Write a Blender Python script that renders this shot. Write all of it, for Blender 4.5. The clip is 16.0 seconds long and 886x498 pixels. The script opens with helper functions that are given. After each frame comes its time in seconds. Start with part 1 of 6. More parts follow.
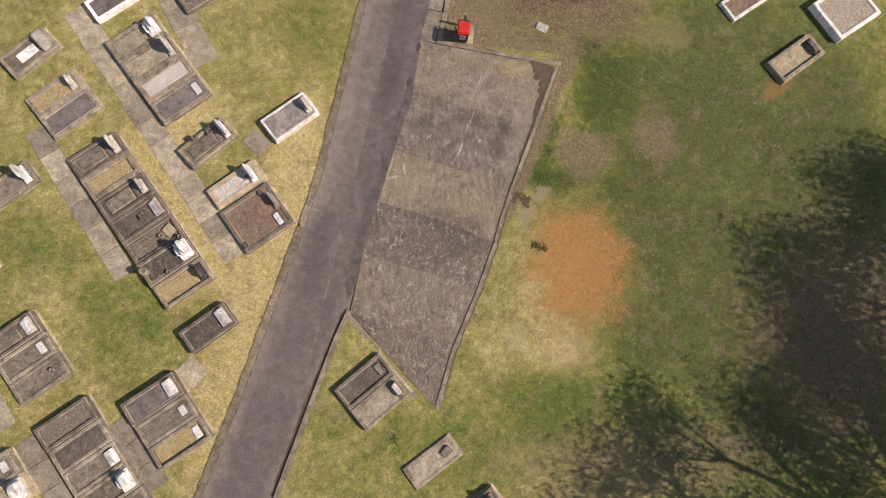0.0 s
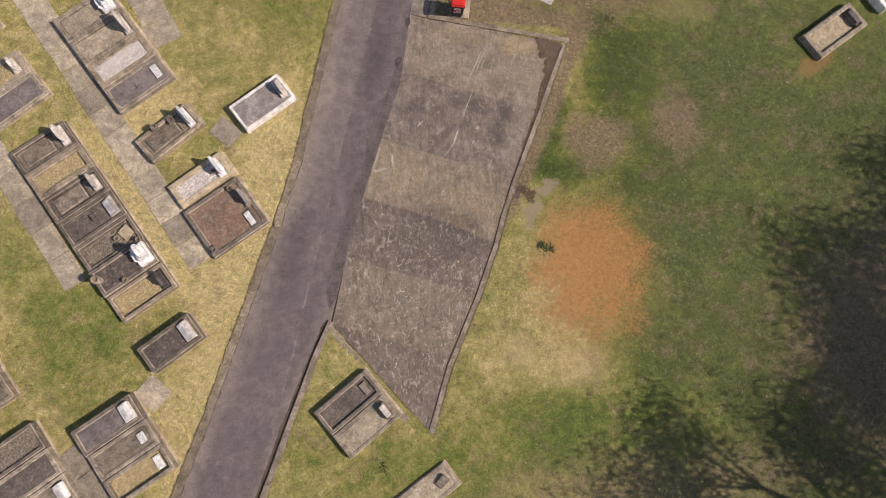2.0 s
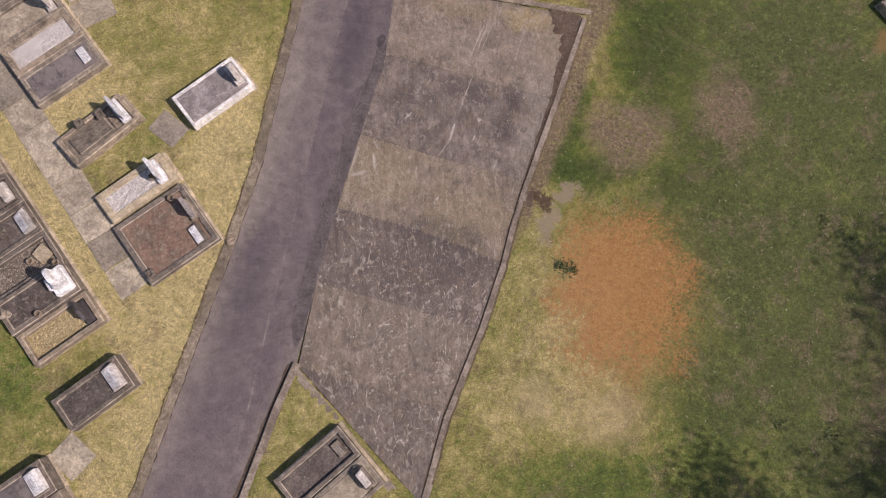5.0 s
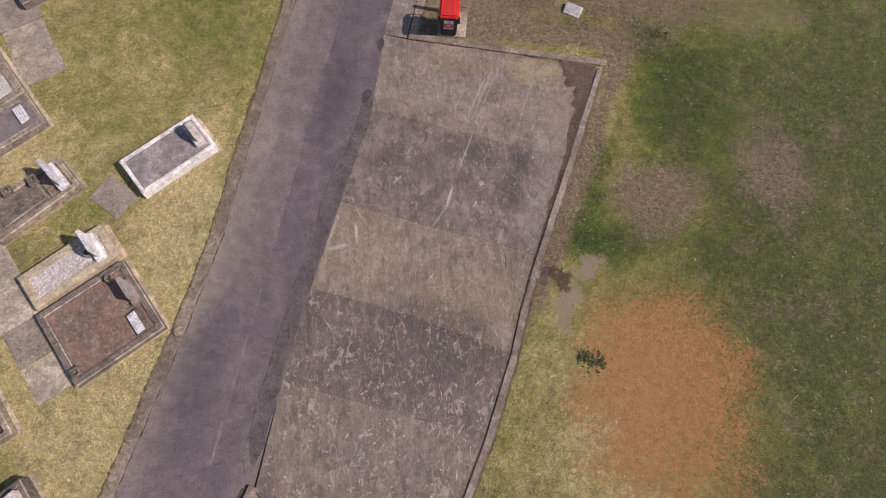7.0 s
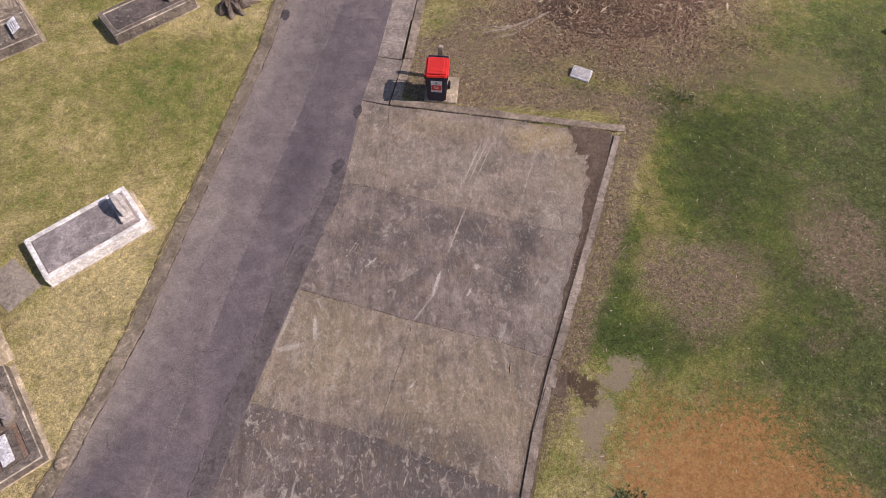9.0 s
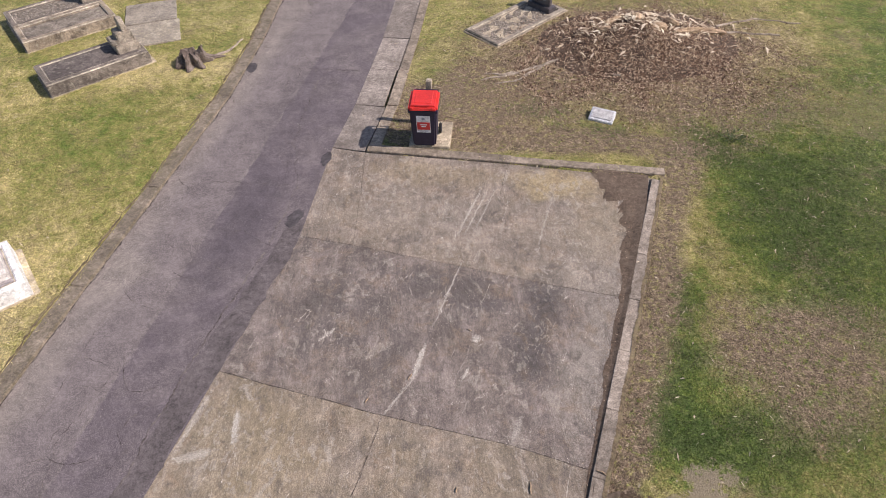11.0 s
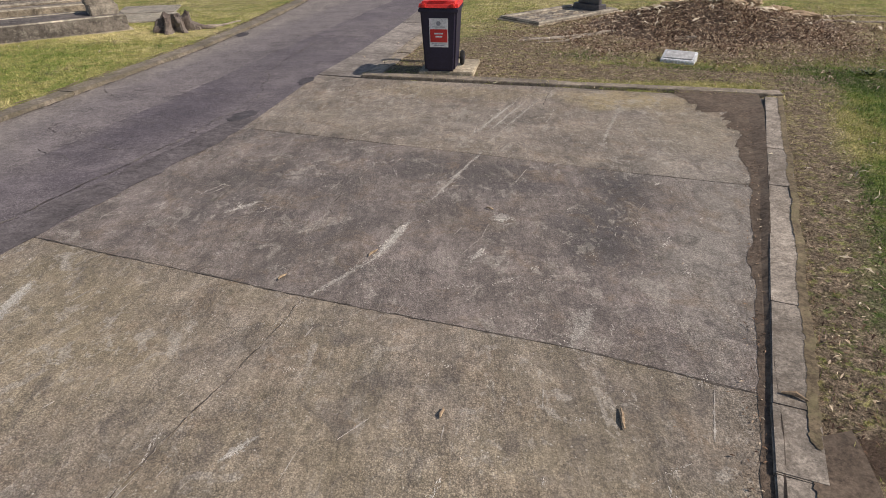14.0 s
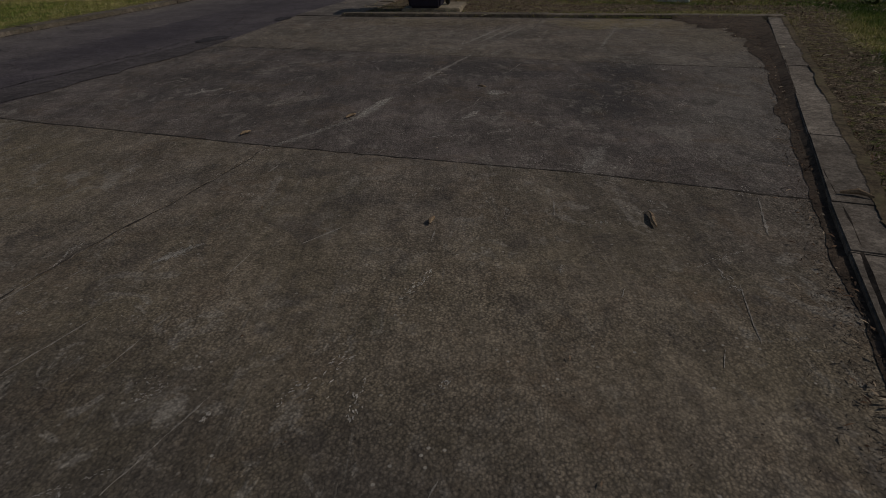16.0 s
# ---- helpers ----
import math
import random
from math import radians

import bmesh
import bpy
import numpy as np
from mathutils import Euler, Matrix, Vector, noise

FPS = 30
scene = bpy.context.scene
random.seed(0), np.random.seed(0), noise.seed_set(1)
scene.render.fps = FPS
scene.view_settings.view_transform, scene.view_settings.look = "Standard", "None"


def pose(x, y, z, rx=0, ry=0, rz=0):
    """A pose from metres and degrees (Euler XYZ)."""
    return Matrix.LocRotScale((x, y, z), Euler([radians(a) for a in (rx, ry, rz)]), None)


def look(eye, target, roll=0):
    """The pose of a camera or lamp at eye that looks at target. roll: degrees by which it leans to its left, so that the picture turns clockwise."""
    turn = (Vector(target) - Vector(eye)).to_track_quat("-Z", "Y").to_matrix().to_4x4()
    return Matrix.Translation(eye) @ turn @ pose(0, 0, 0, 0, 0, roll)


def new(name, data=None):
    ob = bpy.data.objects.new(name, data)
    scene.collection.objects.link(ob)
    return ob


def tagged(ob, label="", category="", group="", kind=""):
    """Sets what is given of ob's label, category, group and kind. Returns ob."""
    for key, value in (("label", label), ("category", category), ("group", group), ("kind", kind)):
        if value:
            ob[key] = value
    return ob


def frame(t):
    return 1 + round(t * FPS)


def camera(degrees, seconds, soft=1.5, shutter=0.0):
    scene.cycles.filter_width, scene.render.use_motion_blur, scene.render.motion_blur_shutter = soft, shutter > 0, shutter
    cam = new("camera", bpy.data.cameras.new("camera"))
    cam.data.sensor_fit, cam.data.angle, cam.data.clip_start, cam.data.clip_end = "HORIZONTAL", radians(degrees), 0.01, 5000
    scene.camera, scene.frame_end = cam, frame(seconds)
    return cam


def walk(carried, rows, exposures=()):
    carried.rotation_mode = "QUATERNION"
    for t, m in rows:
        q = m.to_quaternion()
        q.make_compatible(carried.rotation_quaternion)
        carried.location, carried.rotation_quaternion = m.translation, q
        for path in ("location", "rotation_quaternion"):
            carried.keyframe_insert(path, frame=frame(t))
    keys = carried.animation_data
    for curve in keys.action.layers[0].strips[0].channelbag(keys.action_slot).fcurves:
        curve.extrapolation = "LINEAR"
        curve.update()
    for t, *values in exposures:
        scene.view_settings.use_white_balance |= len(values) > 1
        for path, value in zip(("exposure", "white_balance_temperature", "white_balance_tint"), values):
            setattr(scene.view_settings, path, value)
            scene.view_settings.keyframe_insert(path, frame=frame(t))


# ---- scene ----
cam = camera(71.1, 16.0, soft=0.5)
LIGHTNESS = [(0.0, -0.14, 7700, 20), (4.0, -0.24, 7180, 25), (7.0, -0.31, 6900, 28), (9.5, -0.07, 6850, 26), (11.0, 0.18, 6700, 20), (12.5, 0.35, 6620, 15), (13.5, 0.20, 6700, 12), (14.0, -0.18, 6780, 13), (14.5, -0.68, 6780, 12), (15.0, -1.28, 6720, 12), (15.5, -1.96, 6700, 14), (16.0, -2.58, 6700, 11)]
# seconds, eye, turn
PATH = [
    (0.0, -1.496, -3.686, 24.467, 9.35, -2.72, -1.38),
    (0.5, -1.423, -3.449, 23.73, 9.0, -2.86, -0.7),
    (1.0, -1.205, -3.309, 22.988, 9.0, -2.65, -0.67),
    (1.5, -1.15, -2.987, 22.379, 8.56, -2.66, -1.09),
    (2.0, -1.044, -2.866, 21.69, 8.57, -2.42, -1.85),
    (2.5, -0.936, -2.725, 21.026, 8.47, -2.22, -2.34),
    (3.0, -0.871, -2.609, 20.304, 8.45, -2.2, -2.38),
    (3.2, -0.821, -2.627, 19.986, 8.65, -2.09, -2.36),
    (5.3, -0.327, -1.775, 17.017, 9.95, -1.3, -2.16),
    (5.5, -0.38, -1.703, 16.73, 11.61, -1.49, -2.26),
    (6.0, -0.298, -1.56, 15.951, 14.4, -1.35, -2.25),
    (6.5, -0.168, -1.426, 15.192, 15.8, -1.03, -2.24),
    (7.0, -0.048, -1.289, 14.348, 17.23, -0.81, -2.57),
    (7.5, 0.066, -1.155, 13.529, 19.15, -0.6, -3.03),
    (8.0, 0.24, -1.089, 12.622, 23.02, -0.28, -2.82),
    (8.5, 0.352, -0.983, 11.803, 25.94, -0.17, -2.6),
    (9.0, 0.465, -0.839, 10.889, 29.29, -0.02, -2.52),
    (9.5, 0.532, -0.673, 10.06, 32.51, 0.07, -2.42),
    (9.7, 0.582, -0.568, 9.712, 33.82, 0.19, -2.31),
    (11.8, 0.932, -0.017, 5.567, 48.16, 1.48, -2.44),
    (12.0, 0.934, 0.01, 5.193, 49.22, 1.38, -2.34),
    (12.5, 0.899, 0.133, 4.422, 51.68, 1.03, -0.42),
    (13.0, 0.933, 0.289, 3.642, 54.57, 0.83, 1.69),
    (13.5, 0.999, 0.411, 2.95, 57.3, 0.76, 1.92),
    (14.0, 1.089, 0.524, 2.178, 60.32, 0.75, 1.69),
    (14.5, 1.129, 0.584, 1.543, 61.24, 0.64, 1.27),
    (15.0, 1.094, 0.568, 1.303, 61.0, 0.83, 0.73),
    (15.5, 1.052, 0.539, 1.197, 60.96, 0.96, 0.43),
    (16.0, 1.064, 0.511, 1.042, 62.37, 1.11, 0.27),
]
walk(cam, [(t, pose(x, y, z, rx, ry, rz)) for t, x, y, z, rx, ry, rz in PATH],
     exposures=LIGHTNESS)

# ---------------------------------------------------------------- light
SUN_TO = Vector((1.0, -0.22, 0.95)).normalized()
world = bpy.data.worlds.new("sky")
scene.world = world
world.use_nodes = True
wn = world.node_tree
sky = wn.nodes.new("ShaderNodeTexSky")
sky.sky_type = "NISHITA"
sky.sun_disc = False
sky.sun_elevation = math.asin(SUN_TO.z)
sky.sun_rotation = math.atan2(SUN_TO.x, SUN_TO.y)
wn.links.new(sky.outputs[0], wn.nodes["Background"].inputs[0])
wn.nodes["Background"].inputs[1].default_value = 0.115
sun_data = bpy.data.lights.new("sun", "SUN")
sun_data.energy, sun_data.angle, sun_data.color = 4.8, radians(0.6), (1.0, 0.95, 0.88)
sun = new("sun", sun_data)
sun.matrix_world = look(SUN_TO * 60, (0, 0, 0))


# ---------------------------------------------------------------- material kit
class Mat:
    """A small node builder: each call returns a socket."""

    def __init__(self, name, rough=0.9, spec=0.3, metal=0.0):
        self.kept = {}
        self.m = bpy.data.materials.new(name)
        self.m.use_nodes = True
        self.t = self.m.node_tree
        self.bsdf = self.t.nodes["Principled BSDF"]
        self.bsdf.inputs["Roughness"].default_value = rough
        self.bsdf.inputs["Specular IOR Level"].default_value = spec
        self.bsdf.inputs["Metallic"].default_value = metal
        g = self.t.nodes.new("ShaderNodeNewGeometry")
        self.pos = g.outputs["Position"]
        self.island = g.outputs["Random Per Island"]
        self.rand = self.t.nodes.new("ShaderNodeObjectInfo").outputs["Random"]
        self.obj = self.t.nodes.new("ShaderNodeTexCoord").outputs["Object"]

    def put(self, socket, value):
        if hasattr(value, "is_output"):
            self.t.links.new(value, socket)
        elif isinstance(value, (tuple, list)) and len(value) == 3 and socket.type == "RGBA":
            socket.default_value = (*value, 1)
        else:
            socket.default_value = value

    def math(self, op, a, b=0.0, c=0.0, clamp=False):
        n = self.t.nodes.new("ShaderNodeMath")
        n.operation, n.use_clamp = op, clamp
        self.put(n.inputs[0], a), self.put(n.inputs[1], b), self.put(n.inputs[2], c)
        return n.outputs[0]

    def mapped(self, scale=(1, 1, 1), turn=0.0, shift=(0, 0, 0), of=None):
        n = self.t.nodes.new("ShaderNodeMapping")
        self.put(n.inputs["Vector"], of or self.pos)
        n.inputs["Location"].default_value = shift
        n.inputs["Rotation"].default_value = (0, 0, radians(turn))
        n.inputs["Scale"].default_value = scale
        return n.outputs[0]

    def noise(self, scale, detail=4.0, rough=0.6, of=None, warp=0.0):
        n = self.t.nodes.new("ShaderNodeTexNoise")
        self.put(n.inputs["Vector"], of or self.pos)
        n.inputs["Scale"].default_value, n.inputs["Detail"].default_value = scale, detail
        n.inputs["Roughness"].default_value, n.inputs["Distortion"].default_value = rough, warp
        return n.outputs["Fac"]

    def noise_colour(self, scale, detail=3.0, of=None):
        n = self.t.nodes.new("ShaderNodeTexNoise")
        self.put(n.inputs["Vector"], of or self.pos)
        n.inputs["Scale"].default_value, n.inputs["Detail"].default_value = scale, detail
        return n.outputs["Color"]

    def cells(self, scale, of=None, out="Distance", kind="F1"):
        n = self.t.nodes.new("ShaderNodeTexVoronoi")
        n.feature = kind
        self.put(n.inputs["Vector"], of or self.pos)
        n.inputs["Scale"].default_value = scale
        return n.outputs[out]

    def span(self, value, low, high, to_low=0.0, to_high=1.0):
        n = self.t.nodes.new("ShaderNodeMapRange")
        n.interpolation_type = "SMOOTHSTEP"
        self.put(n.inputs[0], value)
        for k, v in enumerate((low, high, to_low, to_high)):
            self.put(n.inputs[k + 1], v)
        return n.outputs[0]

    def mix(self, fac, a, b, how="MIX"):
        n = self.t.nodes.new("ShaderNodeMix")
        n.data_type, n.blend_type = "RGBA", how
        self.put(n.inputs[0], fac), self.put(n.inputs[6], a), self.put(n.inputs[7], b)
        return n.outputs[2]

    def vary(self, colour, value, low=0.8, high=1.2, sharp=0.23):
        """Colour times a factor that value (0 to 1) drives."""
        n = self.t.nodes.new("ShaderNodeHueSaturation")
        self.put(n.inputs["Color"], colour)
        self.put(n.inputs["Value"], self.span(value, 0.5 - sharp, 0.5 + sharp, low, high))
        return n.outputs[0]

    def patch(self, x, y, rx, ry, turn=0.0, soft=0.35, ragged=0.6, size=1.3):
        """A ragged patch of the ground round (x, y): 1 inside, 0 outside."""
        n = self.t.nodes.new("ShaderNodeVectorMath")
        n.operation = "MULTIPLY_ADD"
        self.put(n.inputs[0], self.wobble(size))
        n.inputs[1].default_value = (ragged * 2, ragged * 2, 0)
        self.put(n.inputs[2], self.pos)
        m = self.t.nodes.new("ShaderNodeVectorMath")
        m.operation = "SUBTRACT"
        self.put(m.inputs[0], n.outputs[0])
        m.inputs[1].default_value = (x + ragged, y + ragged, 0)
        p = self.mapped((1 / rx, 1 / ry, 0), 0.0, of=self.mapped((1, 1, 0), -turn, of=m.outputs[0]))
        q = self.t.nodes.new("ShaderNodeVectorMath")
        q.operation = "LENGTH"
        self.put(q.inputs[0], p)
        return self.span(q.outputs["Value"], 1 - soft, 1 + soft, 1.0, 0.0)

    def broken(self, mask, scale=11.0, rag=1.5, power=1.0):
        """The same mask, dissolved into tufts and crumbs towards its edge."""
        grain = self.math("MULTIPLY", self.math("SUBTRACT", self.noise(scale, 6, 0.85), 0.5), rag * 2)
        return self.math("MULTIPLY", self.span(self.math("ADD", mask, self.math("MULTIPLY", grain, self.span(mask, 0.0, 0.25))), 0.30, 0.75), power)

    def wobble(self, size):
        key = round(size, 2)
        if key not in self.kept:
            self.kept[key] = self.noise_colour(size, 3.0)
        return self.kept[key]

    def done(self, colour, bump=None, depth=0.004, rough=None):
        self.put(self.bsdf.inputs["Base Color"], colour)
        if rough is not None:
            self.put(self.bsdf.inputs["Roughness"], rough)
        if bump is not None:
            n = self.t.nodes.new("ShaderNodeBump")
            n.inputs["Strength"].default_value = 1.0
            n.inputs["Distance"].default_value = depth
            self.put(n.inputs["Height"], bump)
            self.put(self.bsdf.inputs["Normal"], n.outputs[0])
        return self.m


def stone(name, colour, stain=(0.05, 0.045, 0.04), amount=0.5, grain=90.0, rough=0.9, lichen=0.0, spec=0.25):
    """Weathered stone, concrete or render: grain, cloudy stains, dark runs and pale lichen."""
    k = Mat(name, rough, spec)
    c = k.vary(colour, k.noise(grain, 3, 0.8), 0.6, 1.4)
    c = k.vary(c, k.noise(14, 5, 0.8), 0.6, 1.4)
    c = k.vary(c, k.noise(2.2, 6, 0.7), 0.68, 1.32)
    c = k.vary(c, k.rand, 0.88, 1.12)
    c = k.mix(k.math("MULTIPLY", k.span(k.noise(4.0, 7, 0.8, warp=0.6), 0.46, 0.66), amount), c, stain)
    c = k.mix(k.math("MULTIPLY", k.span(k.noise(1.1, 6, 0.75, of=k.mapped((1, 1, 1), 0, (9, 4, 2))), 0.50, 0.68), amount * 0.7), c, stain)
    if lichen:
        c = k.mix(k.math("MULTIPLY", k.span(k.noise(8.0, 6, 0.8), 0.53, 0.64), lichen), c, (0.46, 0.42, 0.34))
        c = k.mix(k.math("MULTIPLY", k.span(k.noise(22.0, 4, 0.8), 0.60, 0.68), lichen), c, (0.52, 0.48, 0.40))
    return k.done(c, k.noise(grain * 0.8, 4, 0.7), 0.004)


def gravel(name, colour, other, size=26.0):
    """Loose chips of stone, each with its own shade."""
    k = Mat(name, 0.85)
    cell = k.cells(size, out="Color")
    n = k.t.nodes.new("ShaderNodeSeparateColor")
    k.put(n.inputs[0], cell)
    c = k.mix(n.outputs[0], colour, other)
    c = k.vary(c, n.outputs[1], 0.72, 1.28)
    d = k.cells(size)
    # each chip's rim is darkened, painting in the shade of the crevices
    c = k.vary(c, k.span(d, 0.0, 0.8, 1.0, 0.0), 0.6, 1.15)
    c = k.mix(k.span(k.noise(3.0, 4), 0.55, 0.75, 0.0, 0.3), c, (0.12, 0.10, 0.07))
    return k.done(c, k.math("SUBTRACT", 1.0, d), 0.02)


# ---------------------------------------------------------------- ground materials
def lawn(name, blades=False):
    """The lawn's colour: straw to green by stretch and by tuft, with leaf litter and bare red soil. blades: for the standing grass."""
    k = Mat(name, 0.9, 0.12)
    fine, mid, broad = k.noise(48, 4, 0.8), k.noise(7, 5, 0.75), k.noise(0.5, 5, 0.65)
    straw, olive, green, deep = (0.60, 0.51, 0.255), (0.335, 0.308, 0.106), (0.140, 0.204, 0.042), (0.070, 0.118, 0.030)
    lush = k.span(k.math("ADD", k.math("MULTIPLY", broad, 0.6), k.math("MULTIPLY", mid, 0.4)), 0.30, 0.72, 0.12, 0.62)
    lush = k.math("ADD", lush, k.math("MULTIPLY", k.patch(13.2, 1.5, 6.6, 12.0, 0, 0.35, 1.2, 0.6), 0.55), clamp=True)
    for x, y, rx, ry, turn, power in GREEN:
        lush = k.math("ADD", lush, k.math("MULTIPLY", k.patch(x, y, rx, ry, turn, 0.7, 0.45, 2.2), power * 0.42), clamp=True)
    for x, y, rx, ry, turn, power in DRY:
        lush = k.math("SUBTRACT", lush, k.math("MULTIPLY", k.patch(x, y, rx, ry, turn, 0.8, 0.7), power * 0.38), clamp=True)
    tuft = k.math("ADD", k.math("MULTIPLY", k.noise(15, 6, 0.9), 1.0), k.math("MULTIPLY", k.noise(2.6, 5, 0.75), 0.7))
    speck = k.math("ADD", lush, k.math("MULTIPLY", k.math("SUBTRACT", tuft, 0.85), 1.7), clamp=True)
    if blades:
        speck = k.math("ADD", speck, k.math("MULTIPLY", k.math("SUBTRACT", k.island, 0.45), 0.4), clamp=True)
    c = k.mix(k.span(speck, 0.0, 0.40), straw, olive)
    c = k.mix(k.span(speck, 0.32, 0.74), c, green)
    c = k.mix(k.span(speck, 0.72, 1.0), c, deep)
    if blades:
        return k.done(k.vary(c, k.math("FRACT", k.math("MULTIPLY", k.island, 7.3)), 1.0, 1.65))
    bare = k.math("MULTIPLY_ADD", k.patch(13.0, 1.5, 7.0, 12.0, 0, 0.35, 1.2, 0.6), 0.16, 0.12)
    bare = k.math("ADD", bare, k.span(k.noise(1.1, 6, 0.8), 0.50, 0.64, 0.0, 0.45), clamp=True)
    for x, y, rx, ry, turn, power in LITTER:
        bare = k.math("ADD", bare, k.math("MULTIPLY", k.patch(x, y, rx, ry, turn, 0.7, min(rx, ry) * 0.95, 1.5), power), clamp=True)
    bare = k.math("MULTIPLY", bare, k.span(k.noise(11, 6, 0.8), 0.33, 0.52))
    soil = k.mix(k.span(k.noise(26, 5, 0.8), 0.3, 0.7), (0.125, 0.092, 0.062), (0.37, 0.285, 0.20))
    c = k.mix(bare, c, soil)
    c = k.vary(c, fine, 0.5, 1.5, 0.16)
    c = k.vary(c, k.noise(7, 6, 0.9), 0.66, 1.34, 0.16)
    c = k.vary(c, k.noise(20, 6, 0.95), 0.62, 1.38, 0.15)
    ring_of = k.patch(5.3, -0.75, 2.2, 2.9, 0, 0.5, 0.8)
    c = k.mix(k.math("MULTIPLY", ring_of, k.span(k.noise(14, 5, 0.8), 0.42, 0.60, 0.1, 0.5)), c, (0.40, 0.290, 0.125))
    red = k.broken(k.patch(5.3, -0.35, 1.8, 2.3, 0, 0.6, 1.3, 0.9), 12.0, 2.4, 0.88)
    earth = k.vary(k.mix(k.span(mid, 0.3, 0.7), (0.43, 0.205, 0.080), (0.53, 0.295, 0.120)), k.noise(22, 6, 0.9), 0.66, 1.34, 0.18)
    c = k.mix(red, c, earth)
    for x, y, rx, ry, turn, power, tone in SANDY_SPOTS:
        spot = k.broken(k.patch(x, y, rx, ry, turn, 0.6, 0.4, 2.5), 16.0, 2.2, power)
        c = k.mix(spot, c, tone)
    c = k.vary(c, k.noise(120, 3, 0.8), 0.65, 1.35)
    c = k.mix(k.span(k.cells(4.5), 0.05, 0.08, 0.75, 0.0), c, (0.52, 0.45, 0.32))
    return k.done(c, k.math("ADD", fine, k.math("MULTIPLY", k.noise(17, 5, 0.85), 1.6)), 0.035)


# x, y, half widths, turn, power, colour: sandy and dark bare spots
SANDY_SPOTS = [(3.78, 2.5, 0.42, 0.28, 15, 0.9, (0.36, 0.295, 0.215)), (3.22, 1.65, 0.30, 0.62, -15, 0.9, (0.38, 0.31, 0.22)), (3.06, 2.32, 0.34, 0.17, -20, 0.95, (0.125, 0.085, 0.062)),
               (2.55, -3.2, 0.5, 0.7, 0, 0.35, (0.46, 0.38, 0.24)), (4.6, -3.9, 1.0, 0.7, 0, 0.25, (0.47, 0.38, 0.23)), (14.4, 7.2, 0.8, 0.35, 30, 0.7, (0.34, 0.20, 0.09)), (9.3, 9.6, 1.2, 0.8, 0, 0.35, (0.36, 0.28, 0.17))]
# x, y, half widths, turn, power: greener, drier and leaf-strewn stretches of the lawn
GREEN = [(7.0, -3.4, 1.1, 1.6, 10, 0.8), (6.5, 6.6, 0.7, 1.1, 0, 0.65), (10.9, 6.4, 1.8, 1.4, 0, 0.8), (7.6, 7.8, 1.3, 0.9, 0, 0.6), (4.30, 4.85, 0.32, 1.1, -20, 0.95), (4.9, 3.2, 1.0, 0.42, 10, 0.9), (6.5, 7.1, 1.2, 1.7, 0, 0.55),
         # the first two also paint soft tree shade into the lawn as deep green
         (15.6, 3.2, 2.2, 1.5, 0, 1.3), (15.5, 5.0, 1.4, 1.0, 0, 1.0), (3.75, 3.45, 0.5, 0.5, -20, 0.95), (5.85, 8.9, 0.5, 0.6, 0, 1.0), (-5.4, 10.2, 1.7, 1.7, 0, 0.3), (-5.3, 8.4, 0.9, 1.8, 10, 0.25), (-12.3, -2.2, 1.8, 2.2, 30, 0.7), (-16.5, 0.5, 1.8, 1.4, 0, 0.6), (3.0, 10.15, 0.65, 0.33, -20, 1.1), (3.9, 9.4, 0.8, 0.22, -12, 0.7), (-1.2, -7.6, 3.0, 2.0, 0, 0.4), (4.5, -6.0, 2.5, 1.6, 0, 0.5), (6.2, 2.6, 3.0, 2.6, 0, 0.55), (3.2, -6.2, 2.6, 1.5, 0, 0.55), (8.5, -2.0, 2.5, 2.5, 0, 0.3), (8.6, 0.4, 1.0, 0.8, 0, 0.6)]
DRY = [(2.6, -4.0, 1.3, 2.8, -20, 0.35), (4.6, -3.9, 1.2, 1.0, 0, 0.6), (-6.1, 3.6, 0.9, 3.6, -12, 0.9), (-7.7, -2.0, 1.1, 2.8, -18, 0.7), (-8.9, -6.5, 0.8, 2.4, -18, 0.6), (3.4, -0.6, 0.9, 1.5, -15, 0.5), (5.4, -0.7, 2.3, 2.9, 0, 0.3),
       (-9.9, 5.7, 1.6, 0.8, 35, 0.9), (-10.5, 1.8, 0.7, 3.6, 35, 0.9), (-5.0, 12.3, 1.6, 0.6, 0, 0.8), (-11.5, 2.0, 7.0, 10.0, 0, 0.15),
       (8.2, 12.0, 2.0, 1.2, 0, 0.8), (6.6, 3.8, 0.9, 0.7, 0, 0.5)]
LITTER = [(2.3, 9.35, 2.8, 0.38, -9, 0.9), (4.12, 5.5, 0.30, 2.9, -22.4, 1.0), (2.95, 2.9, 0.2, 1.6, -22, 0.9), (8.8, 4.9, 0.8, 1.1, 10, 0.8), (5.75, 4.3, 1.15, 0.95, 0, 0.95), (1.25, 10.3, 1.3, 1.1, 0, 1.0), (2.9, 11.3, 1.8, 0.8, 0, 0.95), (3.2, 9.22, 2.2, 0.32, -9, 1.0), (5.3, 8.3, 0.4, 0.7, -20, 0.9),
          (5.2, 12.0, 3.2, 2.3, 0, 1.0), (16.0, -3.5, 3.4, 4.0, 0, 0.8), (7.0, -8.0, 5.0, 1.3, 0, 0.5), (7.0, 9.8, 1.2, 0.6, 0, 0.5)]


